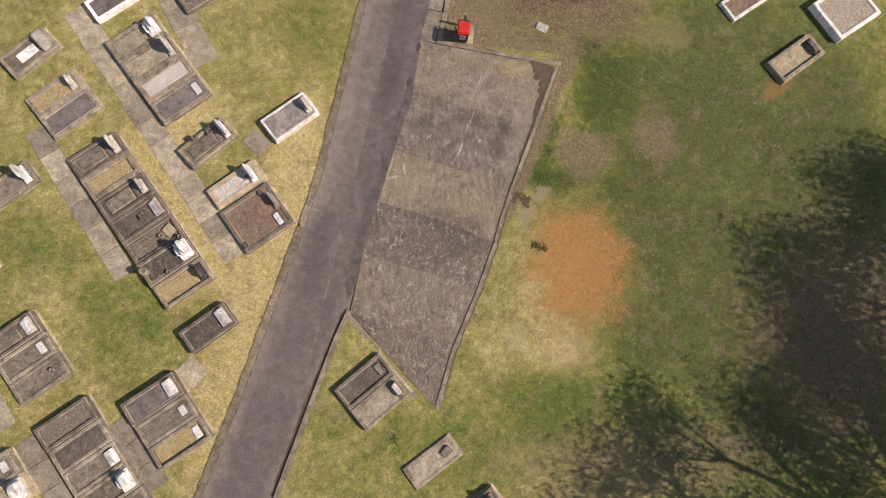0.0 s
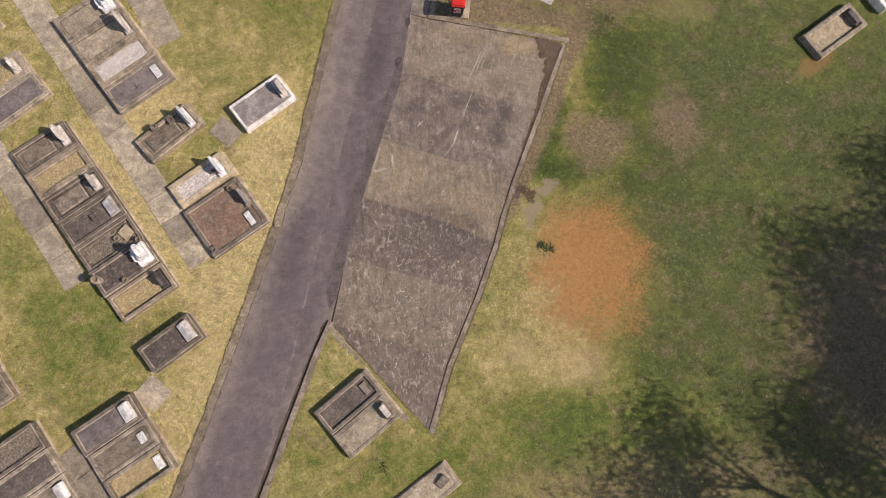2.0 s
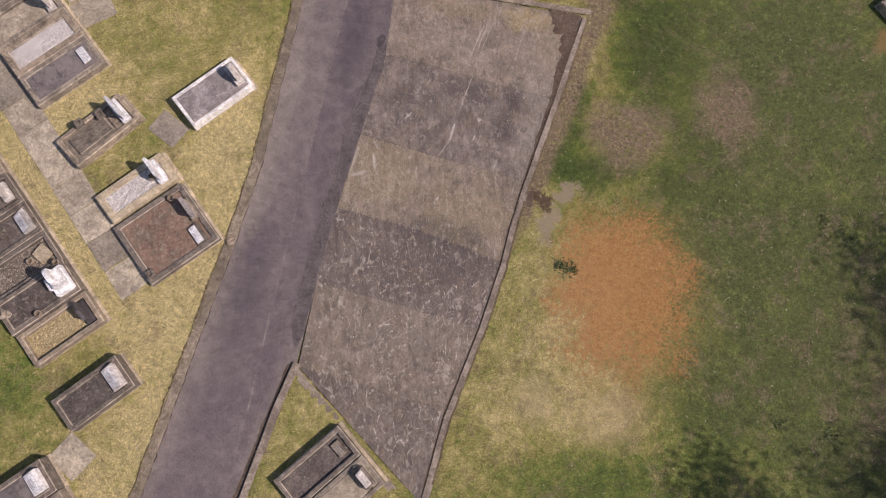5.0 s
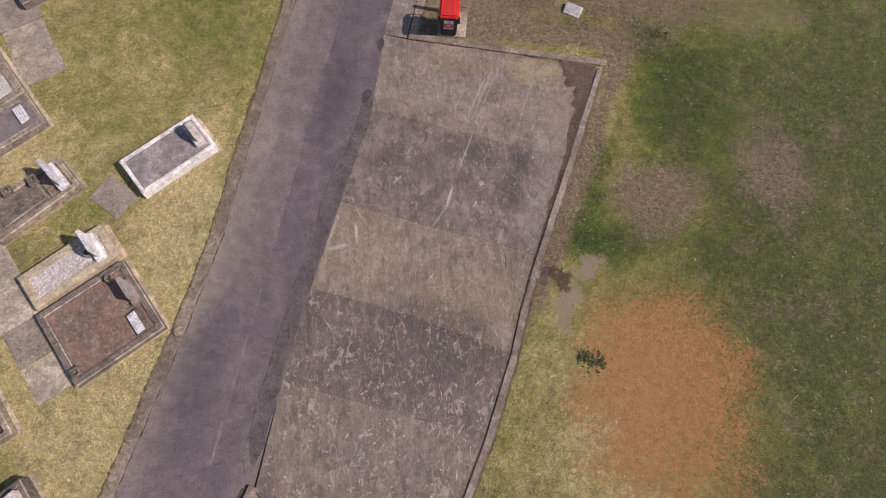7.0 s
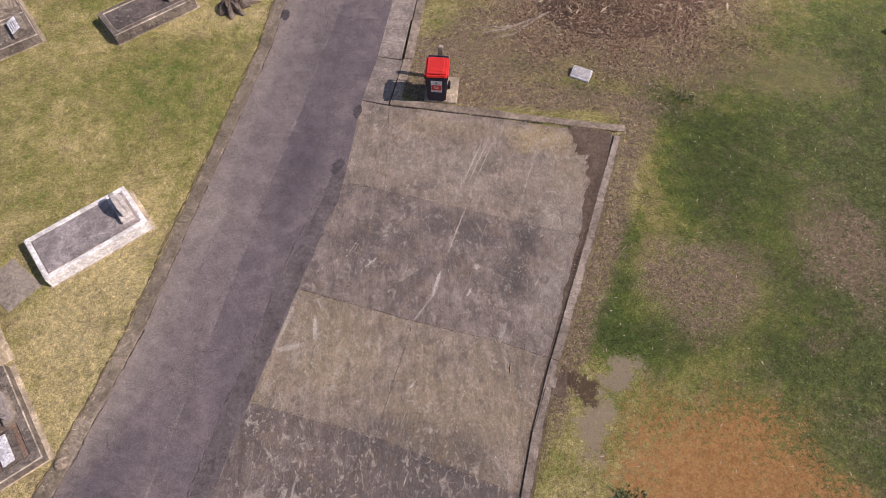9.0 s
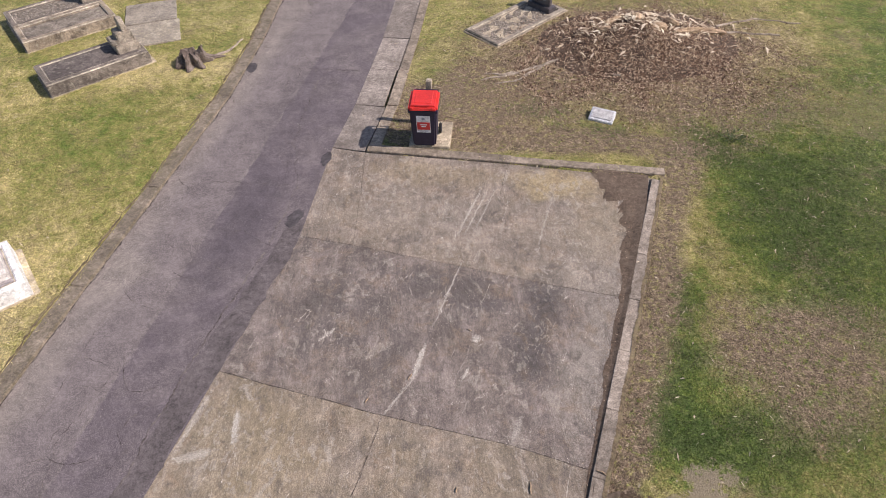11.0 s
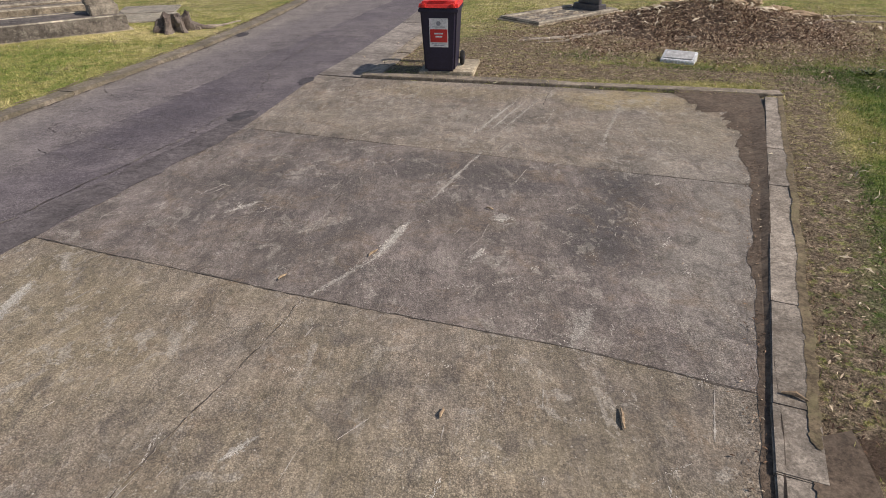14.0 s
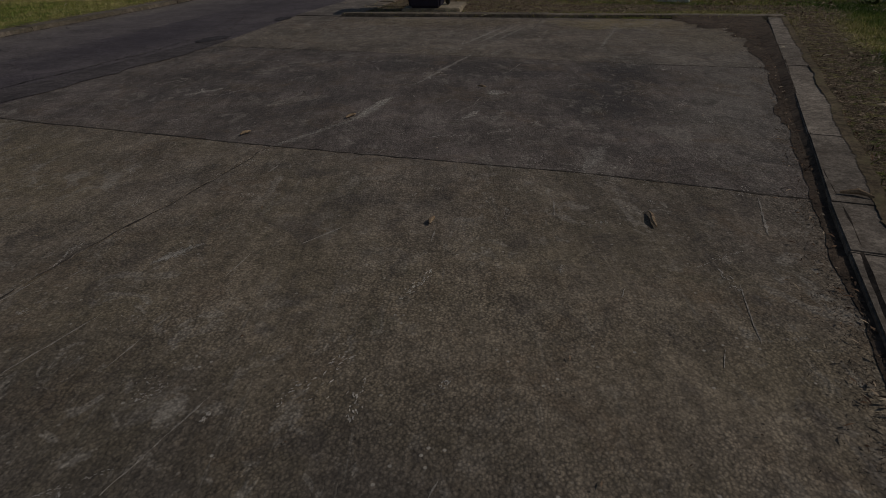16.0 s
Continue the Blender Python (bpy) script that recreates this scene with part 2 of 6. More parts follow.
def bitumen():
    """Worn lane: a dusty paler west half, a darker east half past a long seam, pale dust along both edges."""
    k = Mat("old_bitumen", 0.85, 0.3)
    n = k.t.nodes.new("ShaderNodeSeparateXYZ")
    k.put(n.inputs[0], k.pos)
    px, py = n.outputs[0], n.outputs[1]

    def beside(a, b):
        """How far a place lies to the right of the line from a to b."""
        d = Vector((b[0] - a[0], b[1] - a[1])).normalized()
        return k.math("ADD", k.math("MULTIPLY", px, d.y), k.math("MULTIPLY_ADD", py, -d.x, -a[0] * d.y + a[1] * d.x))

    wander = k.math("SUBTRACT", k.noise(0.9, 5, 0.65), 0.5)
    west = k.math("MAXIMUM", beside((-9.32, -8.85), (-5.0, 3.67)), beside((-5.0, 3.67), (-3.27, 11.12)))
    east = k.math("MULTIPLY", beside((-6.78, -8.94), (-3.97, -2.03)), -1.0)
    edge = k.math("MULTIPLY_ADD", wander, 0.9, k.math("MINIMUM", west, east))
    seam = k.math("MULTIPLY_ADD", wander, 0.22, beside((-3.55, 4.2), (-2.55, 8.4)))
    south = k.span(k.math("MULTIPLY_ADD", wander, 3.0, py), 1.2, 4.2, 1.0, 0.0)
    dark = k.math("MAXIMUM", k.span(seam, -0.03, 0.05), k.math("MULTIPLY", south, 0.85))
    dark = k.math("MULTIPLY", dark, k.span(k.noise(1.3, 5, 0.7), 0.30, 0.62, 0.45, 1.0))
    c = k.mix(dark, (0.204, 0.175, 0.169), (0.140, 0.118, 0.126))
    c = k.mix(k.math("MULTIPLY", k.span(k.math("ABSOLUTE", seam), 0.01, 0.035, 0.55, 0.0), k.span(k.noise(2.0, 4), 0.45, 0.6)), c, (0.30, 0.265, 0.235))
    c = k.mix(k.span(edge, 0.05, 0.62, 0.75, 0.0), c, (0.262, 0.226, 0.198))
    c = k.mix(k.math("MULTIPLY", k.span(k.noise(0.55, 5, 0.6, warp=0.4), 0.46, 0.68), 0.28), c, (0.245, 0.212, 0.195))
    for x, y, rx, ry, turn, power in ((-4.4, 5.6, 0.45, 2.2, -14, 0.45), (-3.95, 6.35, 0.5, 0.35, 0, 0.5), (-3.2, 11.4, 0.35, 2.6, -10, 0.35), (-5.2, 2.6, 0.4, 1.8, -17, 0.5), (-6.2, -1.0, 0.35, 2.2, -18, 0.3)):
        c = k.mix(k.math("MULTIPLY", k.patch(x, y, rx, ry, turn, 0.6, 0.4), power), c, (0.285, 0.250, 0.215))
    for x, y, rx, ry, turn, power in ((-2.35, 7.4, 0.45, 1.3, -15, 0.55), (-5.5, 0.2, 0.55, 1.6, -18, 0.4), (-1.9, 10.6, 0.5, 1.6, -10, 0.35)):
        c = k.mix(k.math("MULTIPLY", k.patch(x, y, rx, ry, turn, 0.5, 0.4), power), c, (0.078, 0.066, 0.078))
    c = k.vary(c, k.noise(3.2, 6, 0.75), 0.82, 1.18)
    c = k.vary(c, k.noise(13, 6, 0.85), 0.80, 1.20)
    chips = k.t.nodes.new("ShaderNodeSeparateColor")
    k.put(chips.inputs[0], k.cells(85, out="Color"))
    worn = k.span(k.noise(2.1, 4, 0.7), 0.35, 0.65, 0.35, 1.0)
    c = k.mix(k.math("MULTIPLY", k.span(k.cells(85), 0.36, 0.62), k.math("MULTIPLY", worn, 0.55)), c, (0.050, 0.042, 0.046))
    c = k.vary(c, chips.outputs[0], 0.82, 1.20, 0.4)
    c = k.mix(k.span(k.cells(30), 0.08, 0.14, 0.45, 0.0), c, (0.33, 0.30, 0.28))
    c = k.mix(k.math("MULTIPLY", k.span(k.cells(8), 0.04, 0.065, 0.7, 0.0), k.span(k.noise(1.5, 3), 0.5, 0.6)), c, (0.42, 0.38, 0.33))
    height = k.math("SUBTRACT", k.math("MULTIPLY", k.noise(30, 4), 0.5), k.math("MULTIPLY", k.cells(85), worn))
    return k.done(c, height, 0.0032)


# tyre soot and other dark places, yellow sand and pale worn places on the bay
SOOT_AND_DARK = [(2.25, 4.95, 0.28, 0.95, -20, 0.75), (1.45, 5.55, 0.5, 0.35, 0, 0.5), (0.65, 5.9, 0.45, 0.3, -20, 0.5), (2.5, 5.75, 0.35, 0.5, -20, 0.5), (-0.9, 0.5, 1.6, 0.5, -15, 0.3), (0.5, 0.8, 0.9, 0.5, -20, 0.45), (0.0, 1.5, 1.1, 0.45, -10, 0.6), (1.0, 1.3, 0.5, 0.5, 0, 0.4), (-0.5, 5.4, 0.8, 0.5, -15, 0.35)]
SANDY = [(3.05, 7.98, 0.75, 0.34, -10, 0.95), (3.6, 6.9, 0.5, 0.8, -20, 0.35), (-1.6, 3.3, 1.0, 0.8, 0, 0.35), (0.9, 2.0, 1.4, 0.6, -20, 0.25), (1.1, 8.4, 1.2, 0.25, -10, 0.35)]
PALE = [(3.0, 4.4, 0.42, 1.3, -21, 0.6), (3.3, 6.3, 0.6, 1.0, -20, 0.4), (2.9, 4.2, 0.35, 0.9, -20, 0.4), (0.4, 7.4, 1.2, 0.5, -10, 0.25), (-2.0, 3.4, 0.5, 0.5, 0, 0.3), (-1.0, -1.2, 1.4, 0.6, -15, 0.25)]


# chalky scrapes on the bay: x, y, half widths, turn, power
CHALK = [(0.58, 4.50, 0.030, 0.27, -19, 0.75), (0.30, 3.98, 0.018, 0.28, -38, 0.45), (-1.74, 3.66, 0.040, 0.20, 4, 0.85), (-2.2, 3.31, 0.22, 0.055, 12, 0.5), (1.78, 3.45, 0.035, 0.18, -25, 0.4), (1.39, 4.84, 0.05, 0.06, -20, 0.55), (1.19, 4.27, 0.015, 0.12, -30, 0.5),
         (-0.7, 5.02, 0.14, 0.018, 40, 0.5), (0.07, 2.50, 0.014, 0.10, -42, 0.7), (1.46, 7.38, 0.018, 0.55, -24, 0.5), (1.60, 7.42, 0.012, 0.55, -24, 0.45), (1.75, 7.45, 0.012, 0.55, -24, 0.4), (1.05, 5.72, 0.014, 0.55, -22, 0.5), (2.72, 7.15, 0.014, 0.6, -20, 0.4), (-2.30, 3.75, 0.035, 0.45, -18, 0.5)]


def concrete(name, colour, dark, pale, yellow=0.0, smear=0.3, reach=(-9, 9)):
    """Old parking concrete: exposed sand, tyre scrapes along one way, dark soot, darker patches and pale scuffs."""
    k = Mat(name, 0.88, 0.3)
    n = k.t.nodes.new("ShaderNodeSeparateColor")
    k.put(n.inputs[0], k.cells(105, out="Color"))
    run = k.mapped((4.0, 0.5, 1.0), 24.0)
    c = k.vary(colour, k.noise(1.3, 6, 0.7), 0.66, 1.34)
    c = k.vary(c, k.noise(1.6, 6, 0.75, of=run), 0.72, 1.28)
    c = k.mix(k.math("MULTIPLY", k.span(k.noise(1.7, 6, 0.75, warp=0.5), 0.45, 0.72), dark), c, (0.085, 0.078, 0.078))
    for group, tone in ((SOOT_AND_DARK, (0.075, 0.068, 0.070)), (SANDY, (0.38, 0.30, 0.175)), (PALE, (0.31, 0.275, 0.235))):
        for x, y, rx, ry, turn, power in (m for m in group if reach[0] - m[3] < m[1] < reach[1] + m[3]):
            c = k.mix(k.math("MULTIPLY", k.patch(x, y, rx, ry, turn, 0.5, 0.35, 2.2), power), c, tone)
    if yellow:
        c = k.mix(k.math("MULTIPLY", k.span(k.noise(0.9, 5, 0.7), 0.42, 0.62), yellow), c, (0.29, 0.235, 0.135))
    rust = k.math("MULTIPLY", k.span(k.noise(2.6, 5, 0.75, warp=0.8), 0.48, 0.7), 0.55)
    c = k.mix(rust, c, (0.22, 0.155, 0.10))
    moss = k.math("MULTIPLY", k.span(k.noise(3.3, 6, 0.8, of=k.mapped((1, 1, 1), 0, (7, 3, 1))), 0.56, 0.72), 0.5)
    c = k.mix(moss, c, (0.105, 0.098, 0.060))
    grit = k.mapped((1.0, 0.8, 1.0), 24.0)
    c = k.vary(c, k.noise(6.5, 6, 0.85), 0.80, 1.20)
    c = k.vary(c, k.noise(24, 5, 0.85, of=grit), 0.76, 1.24)
    crust = k.span(k.noise(15, 6, 0.9, of=k.mapped((1.0, 0.6, 1.0), 24.0)), 0.50, 0.60)
    c = k.mix(k.math("MULTIPLY", crust, 0.30), c, (0.085, 0.075, 0.068))
    gate = k.span(k.noise(0.8, 2), 0.38, 0.56, 0.25, 1.0)
    for size, turn, shift, low, power in ((3.0, 24.0, (0, 0, 0), 0.575, 1.0), (5.5, -20.0, (4, 9, 0), 0.585, 1.0), (8.0, 60.0, (2, 5, 0), 0.60, 0.9)):
        rub = k.span(k.noise(size, 4, 0.62, of=k.mapped((1.5, 1.0, 1.0), turn, shift), warp=0.9), low, low + 0.06)
        rub = k.math("MULTIPLY", k.math("MULTIPLY", rub, gate), k.span(k.noise(38, 4, 0.7), 0.36, 0.52, 0.35, power))
        c = k.mix(k.math("MULTIPLY", rub, smear), c, (0.43, 0.385, 0.325))
    soil = k.span(k.noise(3.0, 5, 0.65, of=k.mapped((1.6, 1.0, 1.0), 20.0, (1, 6, 0)), warp=0.6), 0.54, 0.66)
    c = k.mix(k.math("MULTIPLY", soil, 0.5), c, (0.108, 0.091, 0.082))
    for x, y, rx, ry, turn, power in (m for m in CHALK if reach[0] < m[1] < reach[1]):
        mark = k.patch(x, y, rx, ry, turn, 0.9, 0.03, 9.0)
        c = k.mix(k.math("MULTIPLY", k.broken(mark, 30.0, 2.4), power), c, (0.56, 0.52, 0.455))
    run = k.mapped((9.0, 0.95, 1.0), 24.0)
    c = k.mix(k.math("MULTIPLY", k.span(k.noise(1.5, 6, 0.8, of=run), 0.56, 0.74), 0.7 * pale), c, (0.40, 0.36, 0.305))
    run = k.mapped((26.0, 1.6, 1.0), 30.0, (3.1, 1.7, 0))
    c = k.mix(k.math("MULTIPLY", k.span(k.noise(1.0, 5, 0.8, of=run), 0.60, 0.72), 0.55 * pale), c, (0.46, 0.42, 0.36))
    rake = k.noise(1.0, 3, 0.6, of=k.mapped((60.0, 8.0, 1.0), 24.0))
    c = k.vary(c, rake, 0.90, 1.10)
    # exposed aggregate: rounded grains with dark gaps between them
    worn = k.span(k.noise(1.4, 5, 0.7), 0.32, 0.66, 0.45, 1.0)
    d = k.cells(112)
    c = k.mix(k.math("MULTIPLY", k.span(d, 0.36, 0.64), k.math("MULTIPLY", worn, 0.50)), c, (0.050, 0.042, 0.036))
    c = k.vary(c, n.outputs[0], 0.84, 1.20, 0.42)
    fleck = k.math("MULTIPLY", k.span(k.cells(21), 0.07, 0.13, 0.85, 0.0), k.span(k.noise(3, 4, 0.7), 0.44, 0.57))
    c = k.mix(fleck, c, (0.52, 0.47, 0.40))
    pit = k.math("MULTIPLY", k.span(k.cells(32), 0.08, 0.15, 0.8, 0.0), k.span(k.noise(4, 4, 0.7), 0.47, 0.58))
    c = k.mix(pit, c, (0.055, 0.048, 0.042))
    height = k.math("SUBTRACT", k.math("ADD", k.math("MULTIPLY", k.noise(24, 5, 0.85, of=grit), 0.6), k.math("MULTIPLY", rake, 0.3)), k.math("MULTIPLY", d, worn))
    return k.done(c, height, 0.0034)


M_GRASS, M_ROAD = lawn("grass_and_soil"), bitumen()
M_BLADE = lawn("grass_blades", True)
M_PANEL = [concrete("concrete_worn_pale", (0.292, 0.242, 0.197), 0.45, 0.8, 0.15, 0.55, (5.2, 9.6)), concrete("concrete_sooty", (0.218, 0.181, 0.161), 0.6, 0.65, 0.05, 0.5, (2.7, 7.1)),
           concrete("concrete_sandy", (0.288, 0.238, 0.186), 0.4, 0.8, 0.3, 0.6, (0.4, 4.6)), concrete("concrete_dark", (0.176, 0.146, 0.130), 0.6, 0.9, 0.03, 0.8, (-1.4, 2.4)),
           concrete("concrete_grey", (0.240, 0.200, 0.165), 0.5, 1.0, 0.12, 0.95, (-3.8, 0.3)), concrete("concrete_tip", (0.196, 0.165, 0.142), 0.55, 0.8, 0.0, 0.8, (-6.2, -2.0))]
M_KERB = stone("kerb_concrete", (0.262, 0.222, 0.182), (0.12, 0.095, 0.072), 0.7, 60)
M_EDGE = stone("crumbling_edge", (0.225, 0.188, 0.145), (0.115, 0.098, 0.062), 0.8, 40)
M_KERB_N = stone("kerb_stained", (0.275, 0.228, 0.178), (0.10, 0.08, 0.062), 0.7)
M_GUTTER = stone("gutter_concrete", (0.26, 0.225, 0.195), (0.12, 0.10, 0.085), 0.6)
M_PATH = stone("path_concrete", (0.40, 0.35, 0.27), (0.20, 0.175, 0.145), 0.85, 60, lichen=0.35)
M_PATH_DARK = stone("path_concrete_dark", (0.225, 0.198, 0.162), (0.38, 0.33, 0.255), 0.55, 60)
S_APRON = stone("pale_footing", (0.46, 0.39, 0.285), (0.20, 0.16, 0.12), 0.6, 60)
M_GAP = stone("joint_dirt", (0.045, 0.038, 0.032), (0.09, 0.07, 0.05), 0.4)
M_TAR = stone("tar_band", (0.120, 0.103, 0.103), (0.150, 0.13, 0.125), 0.4, 60)
M_CRACK = stone("lane_crack", (0.060, 0.050, 0.048), (0.25, 0.22, 0.19), 0.9, 60)
M_SCUFF = stone("chalky_scuff", (0.50, 0.46, 0.40), (0.30, 0.27, 0.23), 0.6, 140)
M_DIRT = stone("gutter_dirt", (0.112, 0.082, 0.060), (0.175, 0.135, 0.10), 0.6, 45)
S_GREY = stone("grave_cement", (0.30, 0.258, 0.205), (0.085, 0.072, 0.060), 0.85, 70, lichen=0.4)
S_DARK = stone("grave_cement_dark", (0.165, 0.140, 0.118), (0.055, 0.046, 0.040), 0.8, 70, lichen=0.45)
S_HEAD = stone("pale_headstone", (0.52, 0.49, 0.455), (0.20, 0.18, 0.16), 0.55, 70)
S_SLAB = stone("grave_slab_slate", (0.145, 0.127, 0.125), (0.27, 0.24, 0.215), 0.55, 60)
S_PALE = stone("grave_slab_pale", (0.33, 0.30, 0.29), (0.15, 0.135, 0.13), 0.6, 60)
S_BROWN = stone("grave_cement_brown", (0.285, 0.232, 0.172), (0.080, 0.064, 0.050), 0.85, 70, lichen=0.4)
S_WHITE = stone("whitewashed_cement", (0.82, 0.81, 0.79), (0.40, 0.39, 0.37), 0.22, 80)
S_FILL = stone("grave_slab_stained", (0.205, 0.176, 0.142), (0.070, 0.058, 0.048), 0.85, 60, lichen=0.45)
S_BLACKENED = stone("grave_slab_blackened", (0.118, 0.100, 0.090), (0.050, 0.042, 0.038), 0.7, 60, lichen=0.35)
S_CREAM = stone("cream_cement", (0.48, 0.41, 0.29), (0.25, 0.20, 0.14), 0.4, 80)
S_MARBLE = stone("white_marble", (0.74, 0.75, 0.76), (0.30, 0.30, 0.30), 0.45, 40, 0.5, spec=0.5)
S_GRANITE = stone("dark_granite", (0.085, 0.075, 0.078), (0.15, 0.14, 0.14), 0.4, 150, 0.4, spec=0.5)
S_SAND = stone("sandy_fill", (0.40, 0.345, 0.245), (0.24, 0.19, 0.12), 0.4, 60)
S_RED = stone("red_soil_fill", (0.215, 0.140, 0.105), (0.16, 0.135, 0.105), 0.9, 45, lichen=0.4)
S_LETTER = stone("faded_lettering", (0.40, 0.39, 0.38), (0.25, 0.25, 0.25), 0.4)
S_WORN = stone("worn_pale_edge", (0.46, 0.41, 0.33), (0.13, 0.11, 0.09), 0.9, 40)
S_TAN = stone("grave_slab_tan", (0.36, 0.31, 0.235), (0.15, 0.125, 0.095), 0.7, 60, lichen=0.3)
V_PALE = gravel("pale_beige_chips", (0.62, 0.55, 0.45), (0.40, 0.34, 0.27), 30)
V_WHITE = gravel("white_chips", (0.86, 0.83, 0.79), (0.68, 0.63, 0.58), 42)
V_YELLOW = gravel("yellow_chips", (0.66, 0.55, 0.32), (0.42, 0.33, 0.17), 40)
V_GREY = gravel("grey_chips", (0.38, 0.33, 0.27), (0.17, 0.14, 0.11), 32)


# ---------------------------------------------------------------- mesh kit
def as_mesh(name, bm, material, edge=None):
    me = bpy.data.meshes.new(name)
    bm.to_mesh(me)
    bm.free()
    me.materials.append(material)
    me.materials.append(edge or material)
    return me


def part(name, bm, material, parent, label="", at=None, edge=None):
    """One mesh under a thing; edge: the material of its rounded edges, where that differs."""
    ob = new(name, as_mesh(name, bm, material, edge))
    ob.parent = parent
    if at is not None:
        ob.matrix_basis = at
    if label:
        ob["label"] = label
    return ob


def thing(name, m, label, category, group="", kind=""):
    ob = new(name)
    ob.matrix_basis = m
    return tagged(ob, label, category, group, kind)


def prism(points, z0, z1, bevel=0.0, bm=None, taper=0.0):
    """An upright prism over a polygon, with its top edges rounded off and its top drawn in by taper."""
    bm = bm or bmesh.new()
    n = len(points)
    area = sum(points[i][0] * points[(i + 1) % n][1] - points[(i + 1) % n][0] * points[i][1] for i in range(n))
    pts = points if area > 0 else points[::-1]
    cx, cy = sum(p[0] for p in pts) / n, sum(p[1] for p in pts) / n
    k = 1 - taper
    low = [bm.verts.new((x, y, z0)) for x, y in pts]
    high = [bm.verts.new((cx + (x - cx) * k, cy + (y - cy) * k, z1)) for x, y in pts]
    top = bm.faces.new(high)
    bm.faces.new(low[::-1])
    for i in range(n):
        j = (i + 1) % n
        bm.faces.new((low[i], low[j], high[j], high[i]))
    if bevel:
        edges = list(top.edges) + [e for i in range(n) for e in low[i].link_edges if e.other_vert(low[i]) == high[i]]
        for f in bmesh.ops.bevel(bm, geom=edges, offset=bevel, segments=2, affect="EDGES")["faces"]:
            f.material_index = 1
    return bm


def rect(x0, y0, x1, y1):
    return [(x0, y0), (x1, y0), (x1, y1), (x0, y1)]


def box(x0, y0, z0, x1, y1, z1, bevel=0.0, bm=None, taper=0.0):
    return prism(rect(x0, y0, x1, y1), z0, z1, bevel, bm, taper)


def rough_up(bm, size, seed=0.0):
    for v in bm.verts:
        v.co += noise.noise_vector(v.co * 3.1 + Vector((seed, seed * 1.7, 0))) * size
    return bm


def ring(x0, y0, x1, y1, w, z0, z1, bevel=0.015):
    """A rectangular kerb, w wide: four mitred bars."""
    bm = bmesh.new()
    a, b = rect(x0, y0, x1, y1), rect(x0 + w, y0 + w, x1 - w, y1 - w)
    loops = [[bm.verts.new((*p, z)) for p in pts] for pts, z in ((a, z0), (a, z1), (b, z1), (b, z0))]
    for one, two in zip(loops, loops[1:]):
        for i in range(4):
            bm.faces.new((one[i], one[(i + 1) % 4], two[(i + 1) % 4], two[i]))
    if bevel:
        edges = [e for e in bm.edges if all(abs(v.co.z - z1) < 1e-4 for v in e.verts) and not (e.verts[0] in loops[1]) ^ (e.verts[1] in loops[1])]
        for f in bmesh.ops.bevel(bm, geom=edges, offset=bevel, segments=2, affect="EDGES")["faces"]:
            f.material_index = 1
    return bm


def turned(profile, steps=14, bm=None):
    """A turned body from (radius, height) pairs."""
    bm = bm or bmesh.new()
    rows = [[bm.verts.new((r * math.cos(2 * math.pi * i / steps), r * math.sin(2 * math.pi * i / steps), z)) for i in range(steps)] for r, z in profile]
    for a, b in zip(rows, rows[1:]):
        for i in range(steps):
            bm.faces.new((a[i], a[(i + 1) % steps], b[(i + 1) % steps], b[i]))
    bm.faces.new(rows[0][::-1])
    bm.faces.new(rows[-1])
    return bm


def upright(width, height, thick, shape="arch", bm=None):
    """A standing slab in the plane x = 0, its face towards -x."""
    outline = [(-width / 2, 0), (width / 2, 0)]
    if shape == "arch":
        outline += [(width / 2 * math.cos(a), height - width * 0.32 + width * 0.32 * math.sin(a)) for a in np.linspace(0, math.pi, 11)]
    elif shape == "peak":
        outline += [(width / 2, height * 0.72), (width * 0.30, height * 0.80), (0, height), (-width * 0.30, height * 0.80), (-width / 2, height * 0.72)]
    elif shape == "cross":
        outline = [(-width * 0.14, 0), (width * 0.14, 0), (width * 0.12, height * 0.58), (width / 2, height * 0.58), (width / 2, height * 0.76), (width * 0.12, height * 0.76),
                   (width * 0.11, height), (-width * 0.11, height), (-width * 0.12, height * 0.76), (-width / 2, height * 0.76), (-width / 2, height * 0.58), (-width * 0.12, height * 0.58)]
    else:
        outline += [(width / 2, height), (-width / 2, height)]
    bm = bm or bmesh.new()
    front = [bm.verts.new((-thick / 2, y, z)) for y, z in outline]
    back = [bm.verts.new((thick / 2, y, z)) for y, z in outline]
    f = bm.faces.new(front[::-1])
    g = bm.faces.new(back)
    n = len(outline)
    for i in range(n):
        bm.faces.new((front[i], front[(i + 1) % n], back[(i + 1) % n], back[i]))
    bmesh.ops.recalc_face_normals(bm, faces=bm.faces)
    bmesh.ops.bevel(bm, geom=list(f.edges) + list(g.edges), offset=min(0.012, thick / 5), segments=1, affect="EDGES")
    return bm


